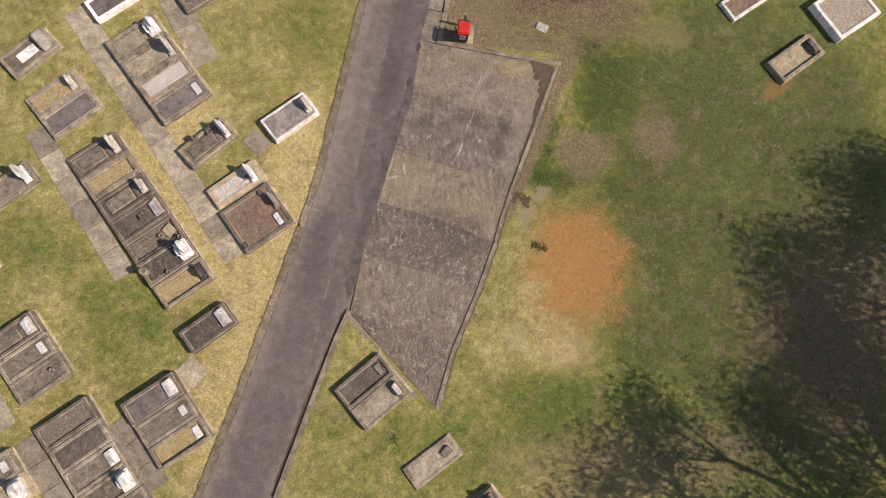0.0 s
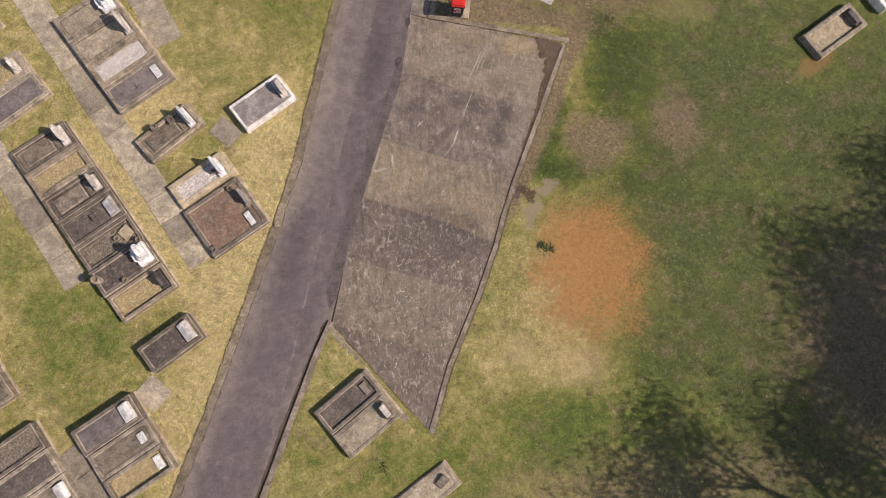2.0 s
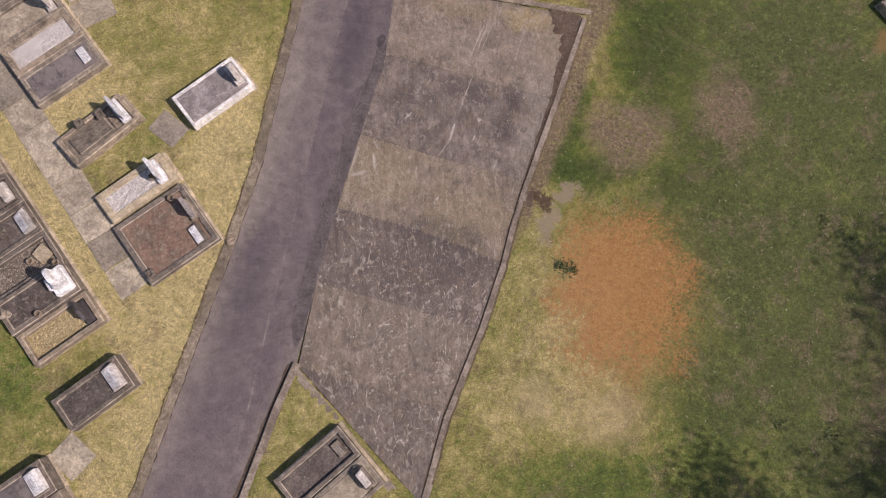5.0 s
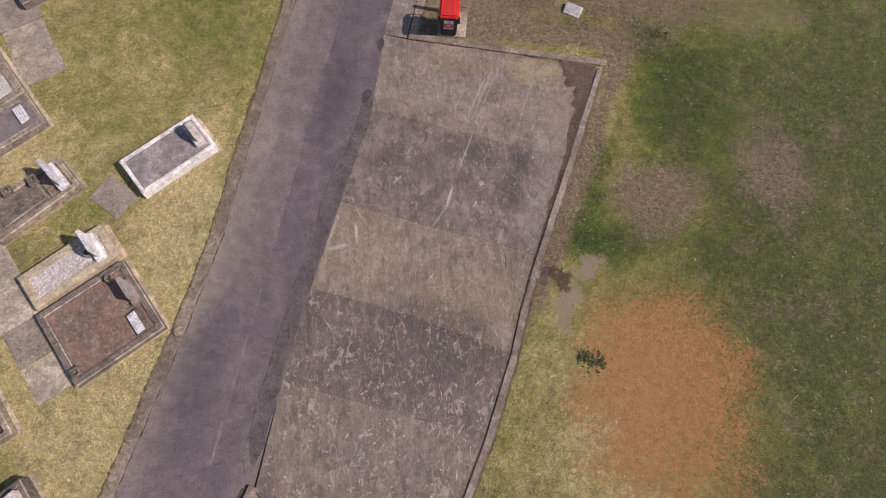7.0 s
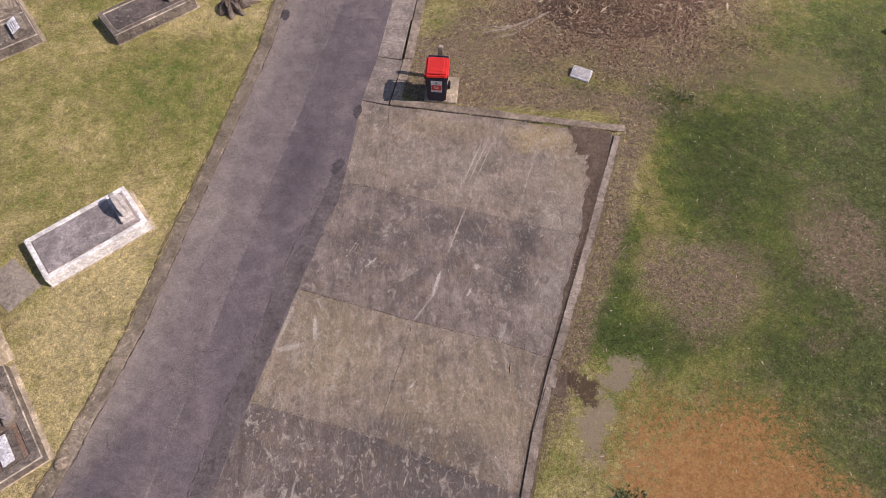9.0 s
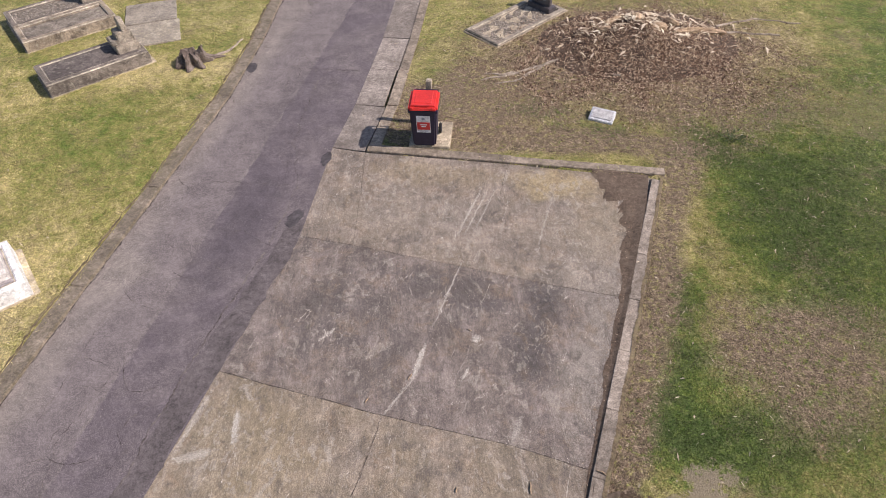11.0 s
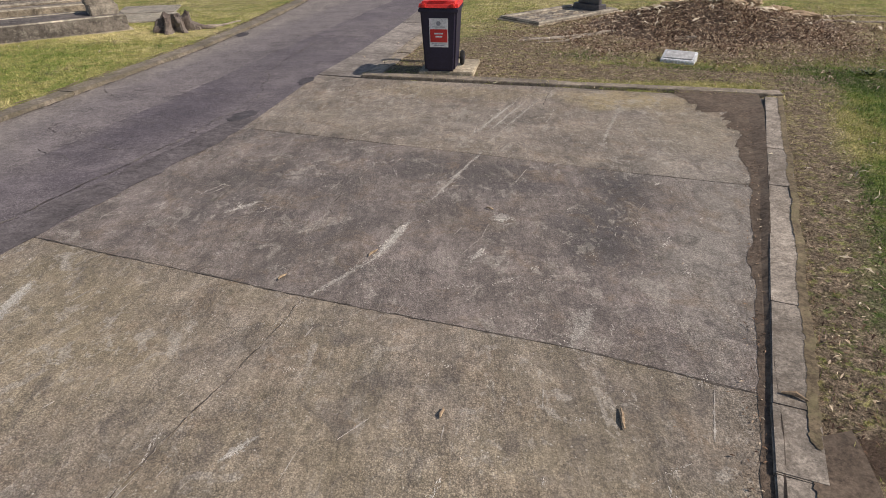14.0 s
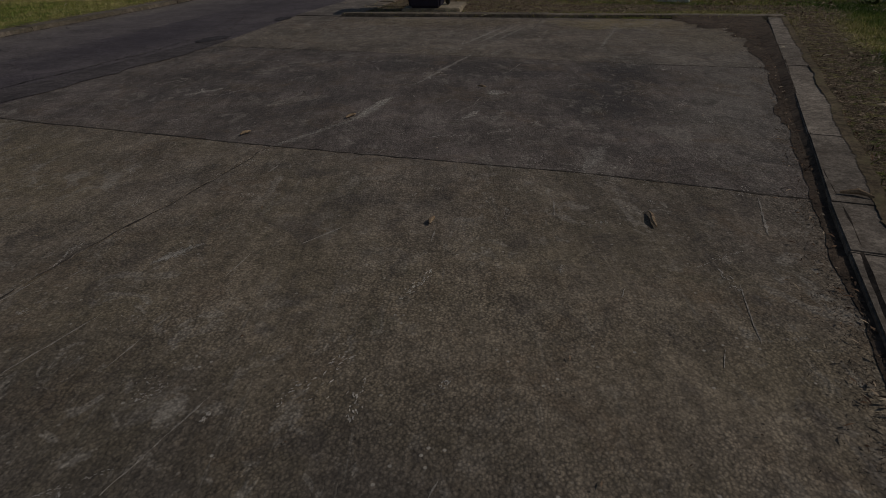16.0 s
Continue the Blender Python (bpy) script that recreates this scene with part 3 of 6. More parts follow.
def ribbon(points, width, z, jitter=0.0, bm=None, step=0.12, seed=0, vary=0.5):
    """A flat strip along a polyline, with an uneven course and width."""
    rng = random.Random(seed)
    bm = bm or bmesh.new()
    line = []
    for (x0, y0), (x1, y1) in zip(points, points[1:]):
        k = max(1, int(math.hypot(x1 - x0, y1 - y0) / step))
        line += [(x0 + (x1 - x0) * i / k, y0 + (y1 - y0) * i / k) for i in range(k)]
    line.append(points[-1])
    last = None
    for i, (x, y) in enumerate(line):
        a, b = line[max(0, i - 1)], line[min(len(line) - 1, i + 1)]
        d = Vector((b[0] - a[0], b[1] - a[1]))
        d = d.normalized() if d.length else Vector((1, 0))
        o = jitter * (1.6 * noise.noise((i * step * 2.2, seed * 3.7, 0.0)) + 0.9 * noise.noise((i * step * 9.0, seed * 1.3, 2.0)) + 0.35 * rng.uniform(-1, 1))
        w = width / 2 * (1 + rng.uniform(-vary, vary)) * min(1.0, 0.3 + min(i, len(line) - 1 - i) * 0.3)
        l = bm.verts.new((x - d.y * (o + w), y + d.x * (o + w), z))
        r = bm.verts.new((x - d.y * (o - w), y + d.x * (o - w), z))
        if last:
            bm.faces.new((last[1], r, l, last[0]))
        last = (l, r)
    return bm


# ---------------------------------------------------------------- plan
ROAD_W = [(-10.9, -12.5), (-9.48, -8.85), (-8.08, -5.18), (-6.67, -1.12), (-5.9, 1.3), (-5.15, 3.67), (-4.62, 6.07), (-4.08, 8.3), (-3.42, 11.12), (-3.08, 13.5), (-2.9, 15.7), (-2.8, 20.0)]
ROAD_E = [(-8.2, -12.5), (-6.78, -8.94), (-5.53, -5.57), (-4.58, -3.14), (-3.97, -2.03), (-3.42, 0.17), (-2.82, 2.3), (-2.12, 4.5), (-1.32, 7.0), (-0.97, 9.3), (-0.62, 10.7), (-0.12, 13.4), (0.15, 15.4), (0.4, 20.0)]
NIB, TIP, NE, NW = (-4.08, -2.0), (-0.78, -6.1), (4.86, 8.17), (-0.33, 9.12)
SLAB = [(-0.97, 9.3), NW, (4.71, 8.03), (3.66, 5.4), (2.59, 2.8), (2.14, 1.6), (1.82, 0.54), (1.1, -1.27), (0.02, -3.69), (-0.70, -5.85), (-3.95, -2.15), (-3.42, 0.17), (-2.82, 2.3), (-2.12, 4.5), (-1.32, 7.0)]


def inside(x, y, poly):
    hit, n = False, len(poly)
    for i in range(n):
        (x0, y0), (x1, y1) = poly[i], poly[(i + 1) % n]
        if (y0 > y) != (y1 > y) and x < (x1 - x0) * (y - y0) / (y1 - y0) + x0:
            hit = not hit
    return hit


PAVED = [ROAD_W + ROAD_E[::-1], SLAB, [(-0.97, 9.3), NW, (0.2, 11.2), (0.52, 13.4), (0.9, 15.3), (1.2, 20), (0.4, 20), (-0.12, 13.4), (-0.62, 10.7)]]


def far_inside(x, y):
    d = 0.03
    return any(inside(x + a * d, y + b * d, p) for a, b in ((0, 0), (1, 0), (-1, 0), (0, 1), (0, -1)) for p in PAVED)


def ground_height(x, y):
    z = 0.035 + 0.018 * noise.noise((x * 0.7, y * 0.7, 0.0)) + 0.01 * noise.noise((x * 2.3, y * 2.3, 4.0))
    beside = x - float(np.interp(y, (-5.85, -3.69, -1.27, 0.54, 2.8, 8.03), (-0.70, 0.0, 1.1, 1.81, 2.58, 4.70)))
    if -6 < y < 8.4 and -0.3 < beside < 1.0:
        z = min(z, 0.012 + 0.03 * max(0.0, beside - 0.4))
    north = y - float(np.interp(x, (-0.97, 2.3, 4.96), (9.3, 8.60, 8.08)))
    if -0.4 < x < 5.3 and -0.3 < north < 0.7:
        z = min(z, 0.014 + 0.03 * max(0.0, north - 0.4))
    side = x - float(np.interp(y, (9.1, 10.6, 13.3, 15.3, 20.0), (-0.33, 0.02, 0.50, 0.80, 1.05)))
    if 9.0 < y < 20 and -0.3 < side < 0.9:
        z = min(z, 0.010 + 0.03 * max(0.0, side - 0.4))
    return z


def make_ground():
    fine_x, fine_y = np.arange(-24, 26.01, 0.2), np.arange(-16, 22.01, 0.2)
    xs = np.r_[-900, -300, -110, -60, -35, fine_x, 35, 60, 110, 300, 900]
    ys = np.r_[-900, -300, -110, -60, -30, fine_y, 30, 60, 110, 300, 900]
    verts, faces = [], []
    for y in ys:
        for x in xs:
            near = -24 <= x <= 26 and -16 <= y <= 22
            low = (-14 < x < 5.5 and near and far_inside(x, y)) or (-14 < x < 2.5 and not near and any(inside(x, y, p) for p in PAVED))
            verts.append((x, y, -0.08 if low else ground_height(x, y)))
    nx = len(xs)
    for j in range(len(ys) - 1):
        for i in range(nx - 1):
            faces.append((j * nx + i, j * nx + i + 1, (j + 1) * nx + i + 1, (j + 1) * nx + i))
    me = bpy.data.meshes.new("ground")
    me.from_pydata(verts, [], faces)
    me.polygons.foreach_set("use_smooth", [True] * len(faces))
    me.materials.append(M_GRASS)
    tagged(new("ground", me), "patchy green and straw-dry lawn with bare soil", "lawn", kind="structure")


make_ground()


def sheet(points, z0, z1, bevel=0.0):
    bm = prism(points, z0, z1, bevel)
    bmesh.ops.triangulate(bm, faces=[f for f in bm.faces if len(f.verts) > 4])
    return bm


road = tagged(new("road", as_mesh("road", sheet(ROAD_W + ROAD_E[::-1], -0.12, 0.0), M_ROAD)), "narrow worn grey-purple bitumen lane with dusty wheel tracks", "road", kind="structure")
bay = tagged(new("pavement", as_mesh("pavement", sheet(SLAB, -0.14, -0.012), M_GAP)), "scuffed grey concrete parking bay beside the lane", "parking bay", kind="structure")

# concrete panels of the bay, from the bin's end to the tip
J = {"a0": (-1.32, 7.0), "a1": (-0.44, 6.74), "a2": (1.56, 6.09), "a3": (2.62, 5.72), "a4": (3.74, 5.40), "b0": (-2.12, 4.5), "b1": (0.10, 3.73), "b2": (1.73, 3.23), "b3": (2.68, 2.85), "c0": (-2.82, 2.3), "c1": (-0.59, 1.60), "c2": (1.90, 0.52),
     "d0": (-3.42, 0.17), "d1": (-1.14, -0.56), "d2": (1.16, -1.29), "e0": (-3.94, -2.14), "e1": (-0.4, -3.31), "e2": (0.08, -3.70), "t": (-0.70, -5.85), "n0": (-0.97, 9.3), "n1": (-0.34, 9.11), "n2": (2.26, 8.60), "n3": (4.80, 8.02)}
CUTS = [("n0 n1 a1 a0", 0), ("n1 n2 n3 a4 a3 a2 a1", 0), ("a0 a1 a2 a3 a4 b3 b2 b1 b0", 1), ("b0 b1 c1 c0", 2), ("b1 b2 b3 c2 c1", 2), ("c0 c1 d1 d0", 3), ("c1 c2 d2 d1", 3), ("d0 d1 d2 e2 e1 e0", 4), ("e0 e1 e2 t", 5)]
for number, (names, shade) in enumerate(CUTS):
    points = [J[n] for n in names.split()]
    cx, cy = sum(p[0] for p in points) / len(points), sum(p[1] for p in points) / len(points)
    inset = [(x + (cx - x) * 0.0012, y + (cy - y) * 0.0012) for x, y in points]
    part("concrete_panel", sheet(inset, -0.12, 0.0, 0.002), M_PANEL[shade], bay)


def strip_along(points, width, z0, z1, name, material, parent, piece=1.1, side=1, seed=1, bevel=0.02, wonky=0.012):
    """Kerb stones laid end to end along a line, to its left (side 1) or right (-1)."""
    rng = random.Random(seed)
    for (x0, y0), (x1, y1) in zip(points, points[1:]):
        d = Vector((x1 - x0, y1 - y0))
        count = max(1, round(d.length / piece))
        d.normalize()
        across = Vector((-d.y, d.x)) * side
        step = math.hypot(x1 - x0, y1 - y0) / count
        for i in range(count):
            a = Vector((x0, y0)) + d * (i * step + 0.001) + across * rng.uniform(-wonky, wonky)
            b = Vector((x0, y0)) + d * ((i + 1) * step - 0.001) + across * rng.uniform(-wonky, wonky)
            w = width * rng.uniform(0.93, 1.07)
            m = (a + b) / 2
            quad = [tuple(p - m) for p in (a, b, b + across * w, a + across * w)]
            part(name, rough_up(prism(quad, z0, z1 + rng.uniform(-0.003, 0.003), bevel), 0.005, i + seed), material, parent, at=Matrix.Translation((m.x, m.y, 0)))


kerb_e = tagged(new("kerb_east"), "weathered grey concrete kerb with cracked lengths along the bay", "kerb", kind="structure")
strip_along([(4.70, 8.0), (3.65, 5.4), (2.58, 2.8), (2.42, 2.38)], 0.20, -0.1, 0.036, "kerb_stone", M_KERB, kerb_e, 0.85, 1, 3, 0.006, 0.003)
strip_along([(2.42, 2.38), (2.13, 1.6), (1.81, 0.54), (1.1, -1.27), (0.0, -3.69), (-0.78, -6.1)], 0.19, -0.1, 0.030, "kerb_stone", M_KERB, kerb_e, 0.9, 1, 4, 0.006, 0.003)
kerb_n = tagged(new("kerb_north"), "weathered brown-grey concrete kerb behind the bay", "kerb", kind="structure")
strip_along([NW, (2.3, 8.60), (4.96, 8.08)], 0.20, -0.1, 0.036, "kerb_stone", M_KERB_N, kerb_n, 2.6, 1, 5, 0.008, 0.004)
kerb_t = tagged(new("kerb_tip"), "flush worn concrete edge strip at the bay's tip", "kerb", kind="structure")
strip_along([(-0.78, -6.1), (-2.4, -4.08), (-4.0, -2.1)], 0.24, -0.1, 0.035, "kerb_stone", M_KERB, kerb_t, 1.3, 1, 7, 0.01)
kerb_s = tagged(new("kerb_south_east"), "low weathered concrete kerb beside the lane", "kerb", kind="structure")
strip_along([(-4.06, -2.0), (-4.58, -3.14), (-5.53, -5.57), (-6.78, -8.94), (-8.2, -12.5)], 0.22, -0.1, 0.085, "kerb_stone", M_KERB, kerb_s, 1.5, 1, 9)
kerb_w = tagged(new("kerb_west"), "crumbling mossy concrete edge strip flush with the lawn beside the lane", "kerb", kind="structure")
LANE_EDGE = [(x + (0.16 if y > 0 else 0.07), y) for x, y in ROAD_W]
strip_along(LANE_EDGE, 0.27, -0.1, 0.050, "kerb_stone", M_EDGE, kerb_w, 3.0, 1, 11, 0.012, 0.004)
gutter = tagged(new("gutter_strip"), "grey concrete gutter strip with cracked joints beside the lane", "gutter", kind="structure")
strip_along([(-0.97, 9.3), (-0.62, 10.7), (-0.12, 13.4), (0.15, 15.4), (0.4, 20.0)], 0.62, -0.1, 0.004, "concrete_panel", M_GUTTER, gutter, 1.5, -1, 13, 0.006, 0.006)
kerb_nw = tagged(new("kerb_north_west"), "weathered concrete kerb above the gutter strip", "kerb", kind="structure")
strip_along([NW, (0.02, 10.6), (0.50, 13.3), (0.80, 15.3), (1.05, 20.0)], 0.22, -0.1, 0.026, "kerb_stone", M_KERB_N, kerb_nw, 1.6, -1, 15, 0.008, 0.004)

# ---------------------------------------------------------------- graves
def letters(parent, x, y, z, width, rows, tilt, gap=0.055):
    """Unreadable faded lines of an inscription, on a face that leans back by tilt degrees."""
    rng = random.Random(int(width * 1000) + rows)
    for i in range(rows):
        w = width * rng.uniform(0.45, 0.95)
        part("lettering", box(-0.002, -w / 2, -0.012, 0.002, w / 2, 0.012), S_LETTER, parent, at=Matrix.Translation((x, y, z)) @ pose(0, 0, 0, 0, tilt, 0) @ Matrix.Translation((0, 0, i * gap)))


def headstone(g, kind, x, y, z, stone_mat, width=0.6, height=0.6):
    """A memorial on plot g, its foot at (x, y, z), facing the foot of the grave (-x)."""
    if kind in ("arch", "peak", "square", "cross"):
        base = part("plinth", box(x - 0.13, y - width * 0.62, z, x + 0.13, y + width * 0.62, z + 0.12, 0.012), stone_mat, g)
        st = part("headstone", upright(width, height, 0.10, kind), stone_mat, g, at=Matrix.Translation((x, y, z + 0.12)))
        if kind != "cross":
            letters(st, -0.053, 0, height * 0.3, width * 0.7, 4, 0)
    elif kind == "desk":
        height = 0.1 + (height - 0.1) * 0.4
        bm = bmesh.new()
        side = [(-0.20, 0), (0.18, 0), (0.18, height), (0.08, height), (-0.20, 0.10)]
        a = [bm.verts.new((px, -width / 2, pz)) for px, pz in side]
        b = [bm.verts.new((px, width / 2, pz)) for px, pz in side]
        bm.faces.new(a), bm.faces.new(b[::-1])
        for i in range(5):
            bm.faces.new((a[i], a[(i + 1) % 5], b[(i + 1) % 5], b[i]))
        bmesh.ops.recalc_face_normals(bm, faces=bm.faces)
        bmesh.ops.bevel(bm, geom=list(bm.edges), offset=0.01, segments=1, affect="EDGES")
        st = part("headstone", bm, stone_mat, g, at=Matrix.Translation((x, y, z)))
        tilt = math.degrees(math.atan2(0.28, height - 0.10))
        tab = part("tablet", box(-0.012, -width * 0.40, 0.03, 0.012, width * 0.40, math.hypot(0.28, height - 0.1) - 0.03, 0.004), S_MARBLE, st, "white marble tablet", at=Matrix.Translation((-0.206, 0, 0.10)) @ pose(0, 0, 0, 0, tilt, 0))
        letters(tab, -0.013, 0, 0.08, width * 0.6, 3, 0)
    elif kind == "plaque":
        st = part("plaque", box(-0.12, -width / 2, 0, 0.12, width / 2, 0.045, 0.008), stone_mat, g, "pale marble name tablet", at=Matrix.Translation((x, y, z + 0.03)) @ pose(0, 0, 0, 0, -4, 0))
        part("plinth", box(x - 0.12, y - width / 2, z, x + 0.12, y + width / 2, z + 0.05, 0.01), S_GREY, g)
        for i in range(3):
            part("lettering", box(-0.075 + i * 0.06, -width * 0.36, 0.045, -0.06 + i * 0.06, width * (0.2 + 0.08 * (i % 2)), 0.047), S_LETTER, st)
    elif kind == "stack":
        part("plinth", box(x - 0.26, y - width * 0.6, z, x + 0.24, y + width * 0.6, z + 0.18, 0.02), stone_mat, g)
        part("block", box(x - 0.16, y - width * 0.45, z + 0.18, x + 0.20, y + width * 0.45, z + 0.42, 0.02, None, 0.12), stone_mat, g)
        part("open_book", rough_up(box(x - 0.30, y - 0.18, z + 0.18, x - 0.12, y + 0.18, z + 0.27, 0.02), 0.01), stone_mat, g, "carved stone book")
        part("headstone", upright(width * 0.75, height, 0.11, "arch"), stone_mat, g, at=Matrix.Translation((x + 0.06, y, z + 0.42)))
    elif kind == "block":
        part("block", rough_up(box(x - 0.15, y - width / 2, z, x + 0.15, y + width / 2, z + height, 0.02), 0.006), S_DARK, g)
        part("cap", rough_up(box(x - 0.11, y - width / 2 + 0.05, z + height, x + 0.08, y + width / 2 - 0.05, z + height + 0.05, 0.015), 0.006), stone_mat, g, "pale stone cap")
        for side in (-1, 1):
            part("socket", turned([(0.05, 0), (0.055, 0.09), (0.04, 0.09), (0.035, 0.04)], 10), S_GREY, g, at=Matrix.Translation((x - 0.02, y + side * (width / 2 + 0.06), z)))
    elif kind == "lying":
        part("fallen_stone", rough_up(box(-0.2, -width / 2, 0, 0.2, width / 2, 0.09, 0.012), 0.006), stone_mat, g, "toppled headstone lying flat", at=Matrix.Translation((x - 0.1, y, z + 0.02)) @ pose(0, 0, 0, 3, -7, 12))


LOOKS = {"grey": "grey cement", "dark": "dark cement", "white": "whitewashed", "cream": "cream cement", "brown": "brown cement"}
KERBS = {"grey": S_GREY, "dark": S_DARK, "white": S_WHITE, "cream": S_CREAM, "brown": S_BROWN}
FILLS = {"slab": S_SLAB, "pale": S_PALE, "grey": S_FILL, "dark": S_BLACKENED, "brown": S_FILL, "white_chips": V_WHITE, "yellow_chips": V_YELLOW, "grey_chips": V_GREY, "sand": S_SAND, "red": S_RED, "tan": S_TAN, "pale_chips": V_PALE}
FILL_WORDS = {"slab": "slate slab", "pale": "pale grey slab", "grey": "grey slab", "dark": "dark slab", "brown": "brown slab", "white_chips": "white stone chips", "yellow_chips": "yellow gravel", "grey_chips": "grey rubble",
              "sand": "sandy fill", "red": "red-brown soil", "tan": "tan slab", "pale_chips": "pale beige stone chips"}
HEAD_WORDS = {"": "no headstone", "arch": "an arched headstone", "peak": "a peaked headstone", "square": "a square headstone", "cross": "a cross", "desk": "a sloping tablet stone", "plaque": "a pale tablet", "stack": "stacked memorial blocks", "lying": "a toppled stone", "block": "a low pale-topped block"}


def vase(x, y, z, kind="pot", label="small weathered cement flower vase on a grave"):
    bm = turned([(0.05, 0), (0.085, 0.03), (0.10, 0.12), (0.085, 0.17), (0.065, 0.17), (0.06, 0.10)], 12) if kind == "pot" else ring(-0.11, -0.11, 0.11, 0.11, 0.055, 0, 0.14, 0.01)
    v = thing("flower_vase", pose(x, y, z, 0, 0, 35), label, "vase", "vases on graves")
    part("body", bm, S_BROWN if kind == "pot" else S_DARK, v)
    if kind != "pot":
        part("well", box(-0.06, -0.06, 0, 0.06, 0.06, 0.06), S_GREY, v)


def grave(x, y, turn, length, width, kerb, fill, head="", high=0.3, head_mat=None, head_w=0.6, head_h=0.55, deep=0.05, bar=0.13, inner=False, group="graves"):
    """One burial plot round (x, y): kerb, fill and memorial, with its head towards +x before the turn."""
    g = thing("grave", pose(x, y, 0, 0, 0, turn), f"{LOOKS[kerb]} kerbed grave with {FILL_WORDS[fill]} and {HEAD_WORDS[head]}", "grave", group)
    a, b = length / 2, width / 2
    part("footing", rough_up(box(-a - 0.035, -b - 0.02, -0.1, a + 0.09, b + 0.035, 0.055, 0.01), 0.012, x), S_APRON, g)
    part("kerb", rough_up(ring(-a, -b, a, b, bar, 0.05, high, 0.02), 0.006, x), KERBS[kerb], g, edge=S_WORN if kerb in ("grey", "dark", "brown") else None)
    floor_z = high - deep
    chips = fill.endswith("chips") or fill in ("sand", "red")
    if chips:
        bm = bmesh.new()
        nx, ny = 14, 8
        vs = [[bm.verts.new((-a + bar * 0.9 + (2 * a - bar * 1.8) * i / nx, -b + bar * 0.9 + (2 * b - bar * 1.8) * j / ny, floor_z + 0.02 * noise.noise((i * 0.9 + x, j * 0.9, y)))) for j in range(ny + 1)] for i in range(nx + 1)]
        for i in range(nx):
            for j in range(ny):
                bm.faces.new((vs[i][j], vs[i + 1][j], vs[i + 1][j + 1], vs[i][j + 1]))
        part("fill", bm, FILLS[fill], g)
    else:
        part("slab", rough_up(box(-a + bar + 0.004, -b + bar + 0.004, 0.06, a - bar - 0.004, b - bar - 0.004, floor_z, 0.014), 0.004, y), FILLS[fill], g, edge=S_WORN)
    if inner:
        part("ledger", box(-a + bar + 0.16, -b + bar + 0.10, floor_z, a - bar - 0.62, b - bar - 0.10, floor_z + 0.07, 0.02), S_FILL, g, "raised ledger slab", edge=S_WORN)
        part("head_block", box(a - bar - 0.55, -b + bar + 0.06, floor_z, a - bar - 0.02, b - bar - 0.06, floor_z + 0.06, 0.012), KERBS[kerb], g)
        floor_z += 0.06
    if head:
        headstone(g, head, a - bar - (0.17 if head != "plaque" else 0.24), 0, floor_z, head_mat or S_MARBLE, min(head_w, width - 0.3), head_h)
    return g


def row_of(x, y, turn, length, plots, group):
    """Plots side by side round (x, y), from the north-west side to the south-east."""
    total = sum(p[0] for p in plots)
    c, s = math.cos(radians(turn)), math.sin(radians(turn))
    at = -total / 2
    for w, kerb, fill, head, extra in plots:
        v = at + w / 2
        grave(x + s * v, y - c * v, turn, length, w - 0.022, kerb, fill, head, group=group, **extra)
        at += w


def on_plot(x, y, turn, u, v):
    """The place u metres towards the head and v towards the south-east of a plot's middle."""
    c, s = math.cos(radians(turn)), math.sin(radians(turn))
    return x + c * u + s * v, y + s * u - c * v


D = dict
row_of(-15.34, 6.44, 38, 2.19, [(1.05, "grey", "yellow_chips", "peak", D(high=0.22, head_w=0.45, head_h=0.34, head_mat=S_HEAD, bar=0.19)), (1.08, "grey", "slab", "", D(high=0.22, deep=0.01))], "double grave plots")
row_of(-11.66, 7.90, 36, 2.25, [(1.09, "grey", "tan", "stack", D(inner=False, head_h=0.25, head_w=0.6, deep=0.08, bar=0.17)), (1.09, "grey", "tan", "arch", D(head_mat=S_HEAD, head_w=0.7, head_h=0.65, deep=0.08)),
                               (1.09, "brown", "white_chips", "", D(bar=0.21)), (1.09, "grey", "slab", "plaque", D(head_w=0.5, deep=0.02))], "row of four graves")
grave(-6.34, 5.80, 36.4, 2.10, 1.12, "white", "pale", "arch", high=0.34, head_mat=S_HEAD, head_w=0.55, head_h=0.30, deep=0.012, bar=0.10)
grave(-9.57, 4.74, 40.0, 2.20, 1.02, "brown", "brown", "square", high=0.32, head_w=0.62, head_h=0.42, inner=True, deep=0.08)
grave(-8.42, 3.01, 35.6, 2.17, 0.96, "cream", "white_chips", "square", high=0.28, head_w=0.6, head_h=0.48, bar=0.2, deep=0.04)
row_of(-7.55, 1.66, 34.5, 2.23, [(2.02, "dark", "red", "", D(high=0.26, deep=0.06, bar=0.16))], "wide graves")
row_of(-12.06, 1.68, 34.7, 2.12, [
    (1.04, "dark", "brown", "arch", D(head_mat=S_HEAD, head_w=0.6, head_h=0.55, inner=True, deep=0.1)), (1.04, "brown", "yellow_chips", "", D(deep=0.1, bar=0.19)), (1.04, "dark", "dark", "square", D(head_mat=S_HEAD, head_w=0.45, head_h=0.35, inner=True, deep=0.1)),
    (1.04, "dark", "dark", "desk", D(head_mat=S_HEAD, head_w=0.62, head_h=0.42, deep=0.1)), (1.04, "dark", "grey_chips", "lying", D(head_mat=S_CREAM, head_w=0.42, deep=0.14)), (1.05, "dark", "dark", "stack", D(high=0.42, deep=0.02, head_w=0.62, head_h=0.42)),
    (1.04, "brown", "yellow_chips", "peak", D(head_mat=S_GRANITE, head_w=0.55, head_h=0.45, deep=0.16))], "row of seven graves")
grave(-9.25, -2.63, 35.7, 1.97, 1.0, "dark", "dark", "desk", high=0.42, head_mat=S_HEAD, head_w=0.66, head_h=0.36, deep=0.03)
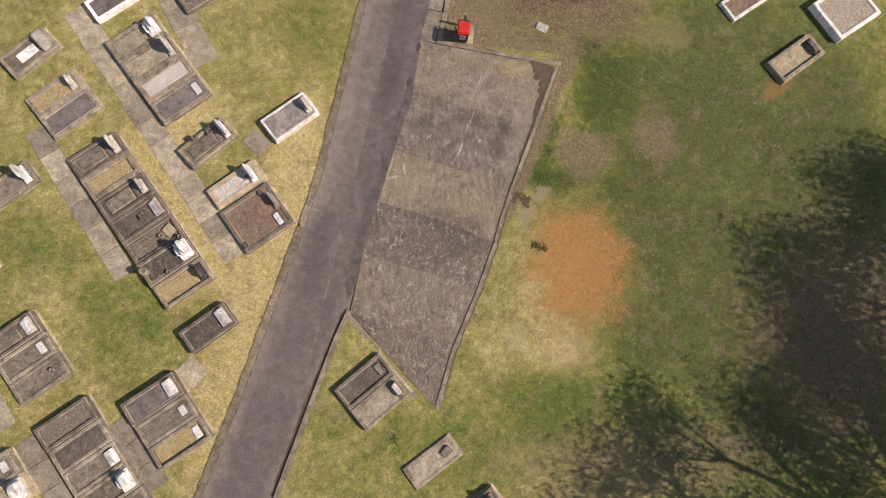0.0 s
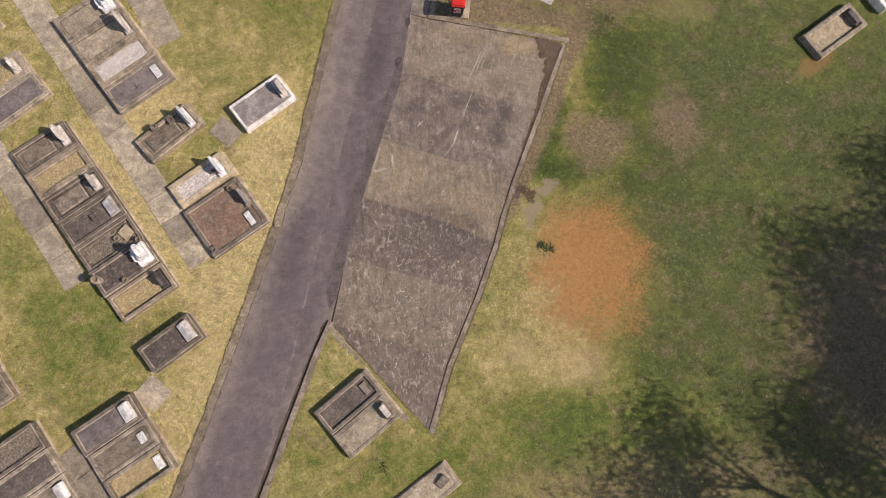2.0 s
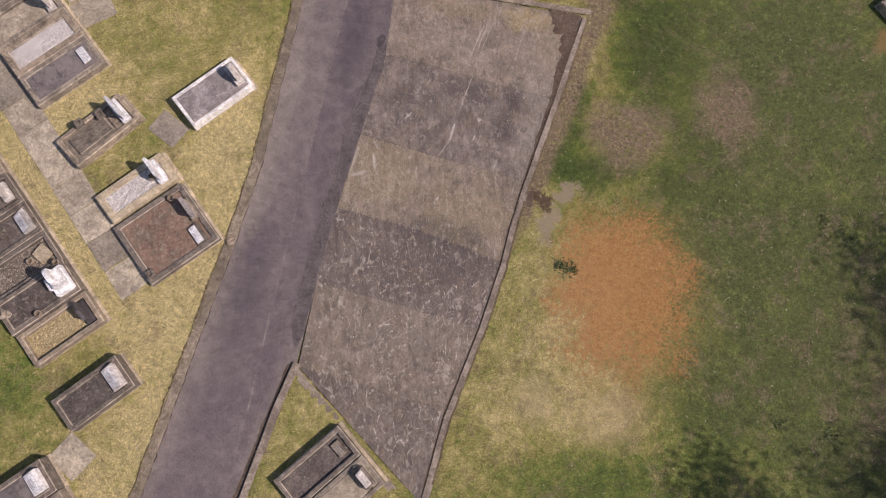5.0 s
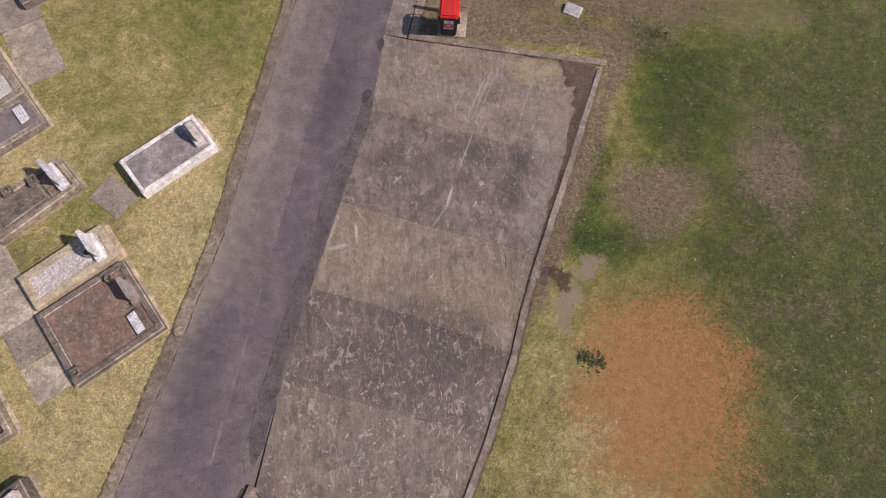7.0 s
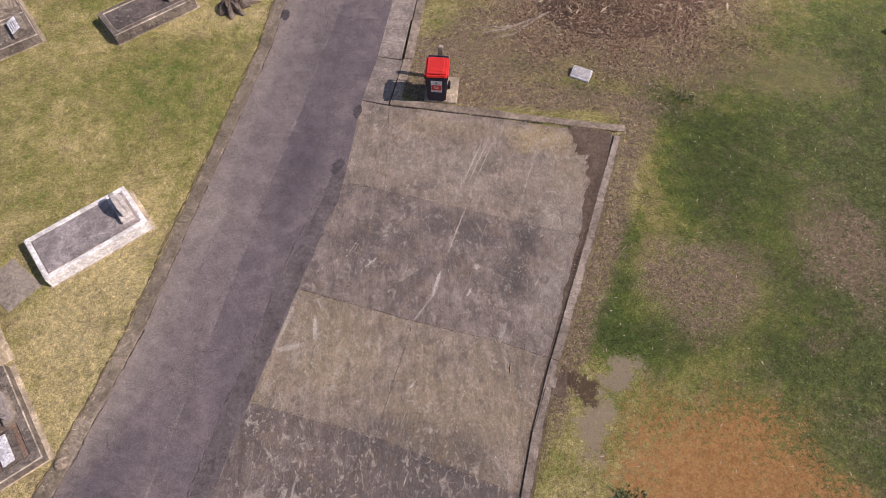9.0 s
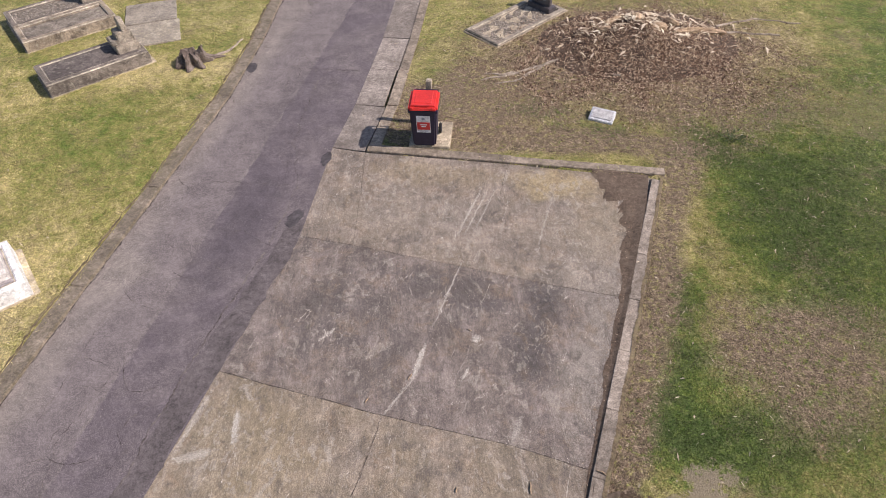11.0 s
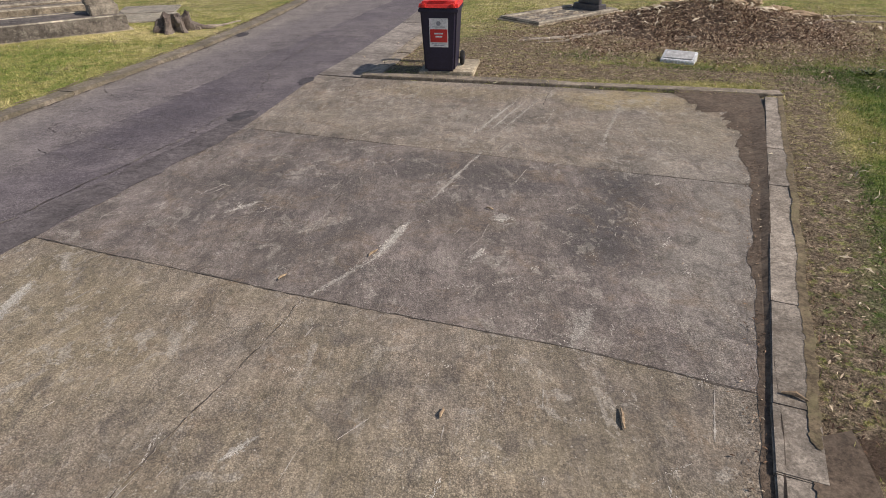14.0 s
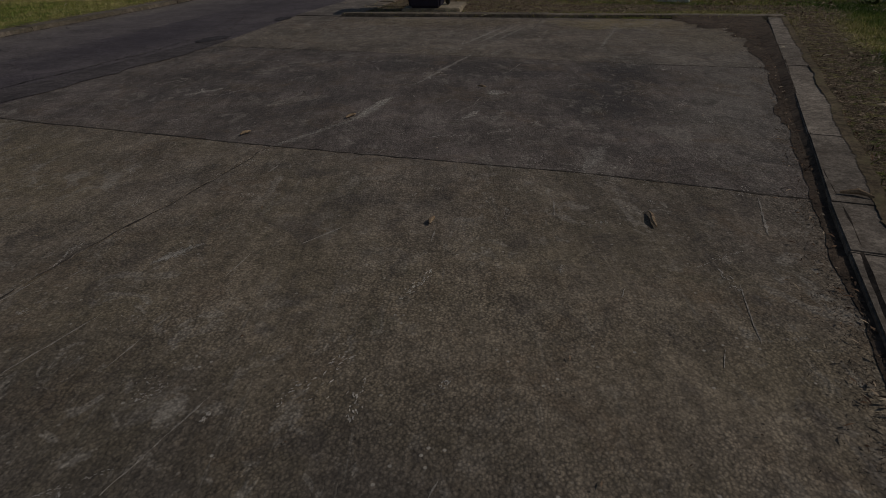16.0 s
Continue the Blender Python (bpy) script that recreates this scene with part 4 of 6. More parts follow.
row_of(-15.89, -3.6, 35.2, 2.04, [(0.95, "dark", "grey", "desk", D(high=0.40, head_mat=S_HEAD, deep=0.12, head_w=0.6, head_h=0.4, inner=True)), (0.96, "grey", "grey", "plaque", D(high=0.34, deep=0.06, head_w=0.45)), (0.96, "brown", "brown", "", D(high=0.34, deep=0.06))], "row of three graves")
row_of(-10.65, -6.02, 33.0, 2.14, [(0.97, "dark", "slab", "desk", D(high=0.45, deep=0.02, head_w=0.6, head_h=0.34, head_mat=S_WHITE)), (0.96, "grey", "brown", "plaque", D(high=0.38, deep=0.03, head_w=0.36)),
                                   (0.96, "grey", "yellow_chips", "plaque", D(high=0.38, deep=0.16, head_w=0.46))], "row of three graves by the lane")
row_of(-13.15, -7.65, 34.2, 2.1, [(0.98, "dark", "grey_chips", "", D(high=0.40, deep=0.1)), (0.98, "grey", "dark", "", D(high=0.36, deep=0.03)), (0.98, "grey", "grey", "desk", D(high=0.36, deep=0.06, head_w=0.55, head_h=0.34, head_mat=S_WHITE)),
                                  (0.98, "brown", "brown", "stack", D(high=0.36, deep=0.1, head_w=0.62, head_h=0.3)), (0.98, "grey", "grey", "", D(high=0.36, deep=0.06))], "row of five graves")
row_of(-16.62, -8.25, 34.2, 2.1, [(1.0, "grey", "brown", "plaque", D(high=0.36, head_w=0.4)), (1.0, "cream", "sand", "stack", D(high=0.36, head_w=0.62, head_h=0.3))], "double grave plots")
grave(-16.83, 8.60, 42.5, 2.13, 1.12, "grey", "grey", "", high=0.30, deep=0.08)
grave(-17.14, 3.01, 38.0, 2.12, 1.0, "grey", "brown", "arch", high=0.30, head_w=0.62, head_h=0.7)
grave(-13.63, 10.96, 35.6, 2.1, 1.02, "white", "slab", "", high=0.34, deep=0.03)
row_of(-10.28, 11.75, 34.0, 2.1, [(1.0, "dark", "grey_chips", "stack", D(head_mat=S_GREY, head_h=0.3)), (1.0, "dark", "grey_chips", "desk", D(head_mat=S_GREY, head_h=0.4))], "double grave plots")
grave(-6.40, 12.38, 36.5, 2.15, 1.02, "dark", "dark", "stack", high=0.33, head_mat=S_GREY, deep=0.012, head_w=0.42, head_h=0.26)
row_of(-7.98, 14.66, 36.0, 2.1, [(1.0, "dark", "grey_chips", "arch", D(head_mat=S_GREY)), (1.0, "brown", "brown", "", D())], "double grave plots")
grave(15.17, 8.36, 34.2, 2.4, 1.11, "grey", "sand", "block", high=0.3, head_mat=S_SLAB, head_w=0.62, head_h=0.2, deep=0.12, bar=0.17)
grave(13.24, 11.09, 33.0, 2.1, 1.0, "white", "red", "", high=0.22)
grave(17.62, 10.59, 32.5, 2.35, 2.0, "white", "pale_chips", "", high=0.42, bar=0.17)
row_of(-3.06, -5.17, 38.5, 2.17, [(0.99, "dark", "dark", "plaque", D(high=0.30, deep=0.10, head_mat=S_GREY, head_w=0.42)), (1.0, "grey", "tan", "block", D(high=0.32, deep=0.01, head_w=0.55, head_h=0.2, head_mat=S_HEAD))], "double grave plots")
grave(-0.84, -7.83, 35.2, 2.11, 0.94, "grey", "tan", "lying", high=0.16, deep=0.006, head_mat=S_DARK, head_w=0.3)
grave(3.05, 13.85, 41.0, 2.4, 1.05, "grey", "grey_chips", "square", high=0.11, head_mat=S_GRANITE, head_w=0.55, head_h=0.45, deep=0.05)

grave(0.79, -9.75, 36.0, 2.1, 1.0, "dark", "dark", "square", high=0.34, head_mat=S_GREY, head_w=0.6, head_h=0.4)
grave(-18.40, -0.32, 36.0, 2.1, 1.0, "white", "grey_chips", "", high=0.3)

for gx, gy, gt, u, v, z, kind in ((-9.57, 4.74, 40, 0.33, -0.28, 0.30, "box"), (-9.57, 4.74, 40, -0.27, -0.44, 0.32, "box"), (-12.06, 1.68, 34.7, 0.11, -0.04, 0.20, "box"), (-7.55, 1.66, 34.5, -0.95, 0.72, 0.20, "box"),
                                  (-7.55, 1.66, 34.5, 0.66, -0.75, 0.20, "pot"), (-12.06, 1.68, 34.7, -0.17, 2.50, 0.38, "pot"), (-12.06, 1.68, 34.7, 0.90, 1.55, 0.30, "pot"), (-8.42, 3.01, 35.6, 0.52, 0.05, 0.24, "pot"),
                                  (-15.89, -3.6, 35.2, 0.55, 0.95, 0.28, "pot"), (-12.06, 1.68, 34.7, 0.30, 1.05, 0.16, "pot")):
    px, py = on_plot(gx, gy, gt, u, v)
    vase(px, py, z, kind)

# tall urn on the row of seven
ux, uy = on_plot(-12.06, 1.68, 34.7, -0.86, 2.02)
urn = thing("stone_urn", pose(ux, uy, 0.42), "pale carved stone urn standing on a dark grave", "urn")
part("body", turned([(0.10, 0), (0.10, 0.04), (0.05, 0.08), (0.06, 0.12), (0.13, 0.22), (0.15, 0.32), (0.12, 0.38), (0.14, 0.41), (0.10, 0.41), (0.09, 0.34)], 18), S_GREY, urn)
ux, uy = on_plot(-11.66, 7.90, 36, -0.1, 1.63)
lift = thing("lifting_ring", pose(ux, uy, 0.28, 0, 0, -54), "small dark iron lifting bar on a grave slab", "handle")
part("bar", box(-0.09, -0.022, 0, 0.09, 0.022, 0.03, 0.008), S_GRANITE, lift)
part("bar_top", box(-0.06, -0.01, 0.03, 0.06, 0.01, 0.036), S_PALE, lift)
ux, uy = on_plot(-16.83, 8.60, 42.5, -0.05, 0.0)
tab = thing("grave_tablet", pose(ux, uy, 0.23, 0, 0, 42.5), "white marble tablet lying on a grey grave", "tablet")
part("tablet", box(-0.42, -0.2, 0, 0.42, 0.2, 0.06, 0.01), S_MARBLE, tab)
ux, uy = on_plot(-16.83, 8.60, 42.5, 0.72, 0.0)
blk = thing("headstone", pose(ux, uy, 0.23, 0, 0, 42.5), "broad rough grey headstone block on a grave", "headstone")
part("stone", rough_up(box(-0.22, -0.40, 0, 0.22, 0.40, 0.34, 0.04, None, 0.12), 0.02), S_HEAD, blk)

# second memorial of the wide grave
gx, gy = on_plot(-7.55, 1.66, 34.5, 0.68, 0.52)
tab = thing("grave_tablet", pose(gx, gy, 0.20, 0, -9, 34.5), "white marble tablet on a dark base lying on a wide grave", "tablet")
part("base", box(-0.17, -0.30, -0.03, 0.17, 0.30, 0.06, 0.012), S_DARK, tab)
part("tablet", box(-0.13, -0.26, 0.06, 0.08, 0.26, 0.09, 0.008), S_MARBLE, tab)
gx, gy = on_plot(-7.55, 1.66, 34.5, 0.90, -0.20)
hs = thing("headstone", pose(gx, gy, 0.20, 0, 0, 34.5), "pinkish grey stone headstone with a dark face on a wide grave", "headstone")
part("plinth", box(-0.12, -0.34, 0, 0.12, 0.34, 0.1, 0.01), S_GREY, hs)
st = part("stone", upright(0.55, 0.34, 0.11, "square"), S_PALE, hs, at=Matrix.Translation((0, 0, 0.1)))
letters(st, -0.053, 0, 0.12, 0.4, 3, 0)

# concrete paths between the plots
def path_strip(name, a, b, width, count, label, dark=()):
    p = tagged(new(name), label, "path", kind="structure")
    d = Vector((b[0] - a[0], b[1] - a[1]))
    step, turn = d.length / count, math.degrees(math.atan2(d.y, d.x))
    rng = random.Random(int(a[0] * 100))
    for i in range(count):
        m = Vector(a) + d * ((i + 0.5) / count)
        w, l = width * rng.uniform(0.94, 1.05), step - 0.012
        part("paving_slab", rough_up(box(-l / 2, -w / 2, -0.05, l / 2, w / 2, 0.058 + rng.uniform(-0.006, 0.006), 0.012), 0.012, i), M_PATH_DARK if i in dark else M_PATH, p, at=pose(m.x, m.y, 0, 0, 0, turn + rng.uniform(-0.8, 0.8)))


path_strip("path_1", (-15.25, 10.6), (-8.38, 0.1), 1.0, 13, "pale stained concrete path slabs between rows of graves", (5, 11))
path_strip("path_2", (-16.45, 5.4), (-12.6, -0.55), 0.85, 6, "grey stained concrete path slabs beside a row of graves", (0, 3))
path_strip("path_3", (-11.9, 12.4), (-9.85, 8.2), 1.15, 5, "pale cracked concrete path slabs behind graves", (2,))
path_strip("path_4", (-8.05, 5.1), (-7.3, 4.5), 0.75, 1, "round-cornered grey concrete pad before a grave", (0,))
path_strip("path_5", (-10.25, -3.95), (-9.55, -4.6), 0.9, 1, "pale cracked concrete pad beside a grave")
path_strip("path_6", (-12.6, -6.0), (-10.9, -8.4), 0.85, 3, "dark stained concrete path slabs beside graves", (0, 1, 2))
path_strip("path_7", (-15.9, -6.6), (-13.6, -10.0), 0.8, 4, "dark concrete path slabs beside graves", (0, 1, 2, 3))
path_strip("path_8", (-17.8, -4.2), (-16.6, -6.2), 0.9, 2, "pale concrete path slabs beside graves")
path_strip("path_9", (-5.5, 13.4), (-6.1, 15.6), 1.3, 2, "pale grey concrete pad behind a grave", (1,))

# ---------------------------------------------------------------- wheelie bin
def plain(name, colour, rough=0.5, spec=0.4, wear=0.15):
    k = Mat(name, rough, spec)
    c = k.vary(colour, k.noise(40, 3), 1 - wear, 1 + wear)
    c = k.vary(c, k.noise(4, 4), 1 - wear, 1 + wear)
    return k.done(c, k.noise(60, 3), 0.0008)


B_BODY, B_LID = plain("navy_black_plastic", (0.022, 0.018, 0.040), 0.5), plain("red_plastic", (0.62, 0.035, 0.028), 0.42)
B_WHITE, B_RED, B_RUBBER = plain("white_label", (0.72, 0.72, 0.72), 0.45), plain("label_red", (0.60, 0.04, 0.035), 0.45), plain("black_rubber", (0.018, 0.018, 0.018), 0.8)
B_GREY = plain("label_grey", (0.30, 0.30, 0.33), 0.5)


def wheelie_bin(m):
    b = thing("wheelie_bin", m, "navy-black wheelie bin with a closed red lid on a concrete pad", "bin")
    bm = bmesh.new()
    low, high = rect(-0.205, -0.21, 0.205, 0.21), rect(-0.245, -0.275, 0.245, 0.275)
    a = [bm.verts.new((x, y, 0.0)) for x, y in low]
    c = [bm.verts.new((x, y, 0.80)) for x, y in high]
    bm.faces.new(a[::-1]), bm.faces.new(c)
    for i in range(4):
        bm.faces.new((a[i], a[(i + 1) % 4], c[(i + 1) % 4], c[i]))
    bmesh.ops.bevel(bm, geom=[e for e in bm.edges if abs(e.verts[0].co.z - e.verts[1].co.z) > 0.1] + [e for e in bm.edges if max(v.co.z for v in e.verts) < 0.1], offset=0.030, segments=3, affect="EDGES")
    for f in bm.faces:
        f.smooth = True
    body = part("body", bm, B_BODY, b)
    body.data.set_sharp_from_angle(angle=radians(40))
    part("rim", ring(-0.262, -0.30, 0.262, 0.29, 0.05, 0.785, 0.835, 0.012), B_BODY, b)
    lid = part("lid", box(-0.265, -0.305, 0.838, 0.265, 0.285, 0.915, 0.035, None, 0.07), B_LID, b, "red plastic lid")
    part("lid_panel", box(-0.17, -0.20, 0.912, 0.17, 0.20, 0.921, 0.01, None, 0.06), B_LID, lid)
    for x in (-0.19, 0.19):
        part("lid_grip", box(x - 0.03, -0.325, 0.85, x + 0.03, -0.265, 0.895, 0.012), B_LID, lid)
        part("hinge", box(x - 0.04, 0.27, 0.81, x + 0.04, 0.33, 0.87, 0.012), B_BODY, b)
    part("lettering", box(-0.12, -0.272, 0.9185, 0.12, -0.248, 0.9205), plain("faded_red", (0.38, 0.02, 0.02)), lid)
    handle = bmesh.new()
    bmesh.ops.create_cone(handle, cap_ends=True, segments=10, radius1=0.016, radius2=0.016, depth=0.42, matrix=pose(0, 0.345, 0.845, 0, 90, 0))
    part("handle", handle, B_BODY, b)
    axle = bmesh.new()
    bmesh.ops.create_cone(axle, cap_ends=True, segments=8, radius1=0.011, radius2=0.011, depth=0.50, matrix=pose(0, 0.23, 0.10, 0, 90, 0))
    part("axle", axle, B_RUBBER, b)
    for x in (-0.255, 0.255):
        w = bmesh.new()
        bmesh.ops.create_cone(w, cap_ends=True, segments=20, radius1=0.10, radius2=0.10, depth=0.05, matrix=pose(x, 0.235, 0.10, 0, 90, 0))
        bmesh.ops.bevel(w, geom=[e for e in w.edges if len(e.link_faces) == 2 and any(len(f.verts) > 8 for f in e.link_faces)], offset=0.012, segments=2, affect="EDGES")
        wheel = part("wheel", w, B_RUBBER, b)
        h = bmesh.new()
        bmesh.ops.create_cone(h, cap_ends=True, segments=14, radius1=0.055, radius2=0.045, depth=0.058, matrix=pose(x, 0.235, 0.10, 0, 90, 0))
        part("hub", h, B_BODY, wheel)
    lean = math.degrees(math.atan2(0.065, 0.80))
    face = Matrix.Translation((0, -0.21, 0)) @ pose(0, 0, 0, lean, 0, 0)
    sticker = part("sticker", box(-0.125, -0.006, 0.335, 0.125, -0.001, 0.71), B_WHITE, b, "white and red printed sticker", at=face)
    part("sticker_band", box(-0.115, -0.0085, 0.40, 0.115, -0.0065, 0.57), B_RED, sticker)
    bm = turned([(0.03, 0), (0.03, 0.002)], 14)
    part("emblem", bm, B_GREY, sticker, at=Matrix.Translation((0, -0.007, 0.645)) @ pose(0, 0, 0, 90, 0, 0))
    for z, w in ((0.595, 0.085), (0.375, 0.1), (0.355, 0.07)):
        part("print_bar", box(-w, -0.0075, z, w, -0.0065, z + 0.009), B_GREY, sticker)
    for z, w in ((0.505, 0.06), (0.465, 0.045)):
        part("print_bar", box(-w, -0.0105, z, w, -0.009, z + 0.02), B_WHITE, sticker)
    return b


pad = thing("bin_pad", pose(0.90, 9.52, 0, 0, 0, -8), "small pale square concrete pad under a bin", "pad")
part("slab", rough_up(box(-0.38, -0.40, -0.02, 0.38, 0.40, 0.075, 0.012), 0.008), S_APRON, pad)
wheelie_bin(pose(0.79, 9.34, 0.076, 0, 0, -7))
wood = stone("grey_timber", (0.34, 0.29, 0.23), (0.16, 0.13, 0.10), 0.5, 90)
post = thing("timber_post", pose(0.89, 9.93, 0, 0, 0, -8), "short pale weathered timber post behind a bin", "post")
part("shaft", box(-0.05, -0.05, -0.05, 0.05, 0.05, 0.98, 0.012), wood, post)

S_TABLET = stone("pale_tablet", (0.50, 0.49, 0.48), (0.28, 0.27, 0.26), 0.5, 60)
# small pale memorial block in the litter
memo = thing("memorial_block", pose(4.22, 9.83, 0.02, 0, 0, -27), "small pale stone memorial block with a sloping framed face", "memorial")
bm = box(-0.235, -0.15, 0, 0.235, 0.15, 0.06, 0.01)
for v in bm.verts:
    if v.co.z > 0.03 and v.co.y > 0:
        v.co.z += 0.08
part("block", bm, S_MARBLE, memo)
part("tablet", box(-0.20, -0.11, -0.004, 0.20, 0.11, 0.008, 0.003), S_TABLET, memo, "pale grey engraved tablet", at=pose(0, 0, 0.103, 15.0, 0, 0))


# ---------------------------------------------------------------- trees whose shade falls on the lawn
def bark():
    k = Mat("pale_bark", 0.9)
    c = k.mix(k.noise(6, 5, 0.7, of=k.mapped((1, 1, 0.25))), (0.10, 0.075, 0.055), (0.34, 0.29, 0.23))
    return k.done(c, k.noise(20, 4), 0.02)


def leaf_mat():
    k = Mat("gum_leaf", 0.6, 0.3)
    c = k.mix(k.island, (0.050, 0.075, 0.020), (0.115, 0.120, 0.042))
    return k.done(c)


M_BARK, M_LEAF = bark(), leaf_mat()


def limb(bm, a, b, ra, rb, sides=7):
    axis = (b - a).normalized()
    side = axis.orthogonal().normalized()
    other = axis.cross(side)
    rows = [[bm.verts.new(p + (side * math.cos(t) + other * math.sin(t)) * r) for t in np.linspace(0, 2 * math.pi, sides, False)] for p, r in ((a, ra), (b, rb))]
    for i in range(sides):
        bm.faces.new((rows[0][i], rows[0][(i + 1) % sides], rows[1][(i + 1) % sides], rows[1][i]))


def tree(x, y, height, spread, leaves, seed):
    rng = random.Random(seed)
    t = thing("gum_tree", pose(x, y, 0), "tall gum tree with pale bark and an open crown", "tree", "gum trees")
    bm, tips = bmesh.new(), []
    top = Vector((rng.uniform(-0.5, 0.5), rng.uniform(-0.5, 0.5), height * 0.42))
    limb(bm, Vector((0, 0, -0.1)), top, height * 0.032, height * 0.022, 10)
    for i in range(6):
        a = i * math.tau / 6 + rng.uniform(-0.4, 0.4)
        reach = spread * rng.uniform(0.45, 0.75)
        mid = top + Vector((math.cos(a) * reach * 0.6, math.sin(a) * reach * 0.6, height * rng.uniform(0.12, 0.3)))
        limb(bm, top, mid, height * 0.014, height * 0.009)
        for j in range(4):
            b = a + rng.uniform(-0.9, 0.9)
            end = mid + Vector((math.cos(b) * reach * rng.uniform(0.3, 0.8), math.sin(b) * reach * rng.uniform(0.3, 0.8), height * rng.uniform(0.0, 0.22)))
            limb(bm, mid, end, height * 0.007, height * 0.003, 5)
            tips.append(end)
            for k in range(3):
                twig = end + Vector((rng.uniform(-1, 1), rng.uniform(-1, 1), rng.uniform(-0.3, 0.8))) * spread * 0.22
                limb(bm, end, twig, height * 0.003, height * 0.001, 4)
                tips.append(twig)
    part("trunk", bm, M_BARK, t)
    verts, faces = [], []
    for n in range(leaves):
        c = rng.choice(tips)
        p = c + Vector((rng.gauss(0, 1), rng.gauss(0, 1), rng.gauss(0, 0.7))) * spread * 0.105
        d = Vector((rng.uniform(-1, 1), rng.uniform(-1, 1), rng.uniform(-1.2, 0.4))).normalized()
        s = d.orthogonal().normalized() * rng.uniform(0.035, 0.065)
        l = d * rng.uniform(0.12, 0.24)
        k = len(verts)
        verts += [p, p + l * 0.5 + s, p + l, p + l * 0.5 - s]
        faces.append((k, k + 1, k + 2, k + 3))
    me = bpy.data.meshes.new("crown")
    me.from_pydata(verts, [], faces)
    me.materials.append(M_LEAF)
    crown = new("crown", me)
    crown.parent = t


for tx, ty, th, ts, tn, seed in ((29.0, -4.6, 13.0, 7.0, 66000, 1), (23.5, -12.6, 11.0, 6.0, 9000, 2), (15.2, -13.0, 10.0, 5.5, 10500, 3), (31.2, -2.2, 12.0, 5.0, 24000, 4), (30.5, -9.2, 14.0, 7.0, 8000, 5), (18.4, -11.2, 10.0, 5.0, 11500, 6)):
    tree(tx, ty, th, ts, tn, seed)

# ---------------------------------------------------------------- marks and cracks on the paving
def flecks(points, spread, count, size, seed, z=0.0018, bm=None):
    """Chalky flecks strewn along a line: many small uneven chips of colour."""
    rng = random.Random(seed)
    bm = bm or bmesh.new()
    for n in range(count):
        t = rng.random() * (len(points) - 1)
        i = min(int(t), len(points) - 2)
        (x0, y0), (x1, y1) = points[i], points[i + 1]
        f = t - i
        d = Vector((x1 - x0, y1 - y0)).normalized()
        o = rng.gauss(0, spread * (0.4 + 0.6 * math.sin(math.pi * t / (len(points) - 1))))
        x, y = x0 + (x1 - x0) * f - d.y * o, y0 + (y1 - y0) * f + d.x * o
        l, w = size * rng.uniform(0.4, 1.6), size * rng.uniform(0.15, 0.5)
        a = math.atan2(d.y, d.x) + rng.gauss(0, 0.35)
        ca, sa = math.cos(a), math.sin(a)
        ring_pts = []
        for k in range(6):
            q = k * math.tau / 6
            r = rng.uniform(0.6, 1.0)
            u, v = math.cos(q) * l * r, math.sin(q) * w * r
            ring_pts.append(bm.verts.new((x + u * ca - v * sa, y + u * sa + v * ca, z + rng.uniform(0, 0.0004))))
        bm.faces.new(ring_pts)
    return bm


for n, (points, spread, count, size) in enumerate((
        ([(0.66, 4.74), (0.58, 4.5), (0.47, 4.2)], 0.024, 300, 0.013), ([(0.47, 4.2), (0.3, 4.0), (0.14, 3.77)], 0.020, 160, 0.013), ([(-1.75, 3.86), (-1.74, 3.65), (-1.70, 3.45)], 0.028, 300, 0.014), ([(-1.70, 3.4), (-1.66, 3.15)], 0.03, 60, 0.013),
        ([(-2.46, 3.27), (-2.2, 3.30), (-1.98, 3.38)], 0.04, 220, 0.013), ([(1.62, 3.24), (1.75, 3.36), (1.92, 3.30)], 0.045, 90, 0.009), ([(1.68, 3.3), (1.82, 3.6)], 0.035, 90, 0.009), ([(1.36, 4.78), (1.42, 4.88)], 0.05, 110, 0.018), ([(1.14, 4.18), (1.24, 4.36)], 0.022, 90, 0.014),
        ([(-0.82, 4.93), (-0.6, 5.12)], 0.03, 110, 0.014), ([(0.13, 2.57), (0.07, 2.49), (0.01, 2.43)], 0.012, 170, 0.011), ([(1.25, 6.87), (1.48, 7.4), (1.70, 7.9)], 0.02, 130, 0.018), ([(1.36, 6.87), (1.6, 7.42), (1.80, 7.9)], 0.014, 90, 0.016),
        ([(1.5, 6.9), (1.75, 7.5), (1.97, 7.98)], 0.014, 90, 0.016), ([(0.85, 5.2), (1.05, 5.7), (1.25, 6.2)], 0.02, 110, 0.015), ([(1.9, 4.0), (2.1, 4.5)], 0.03, 70, 0.009), ([(2.5, 6.5), (2.7, 7.2), (2.9, 7.7)], 0.015, 80, 0.015), ([(0.9, 2.15), (1.0, 2.35)], 0.01, 60, 0.010))):
    part("scuff_mark", flecks(points, spread, count // 2, size * 0.8, 50 + n), M_SCUFF, bay)


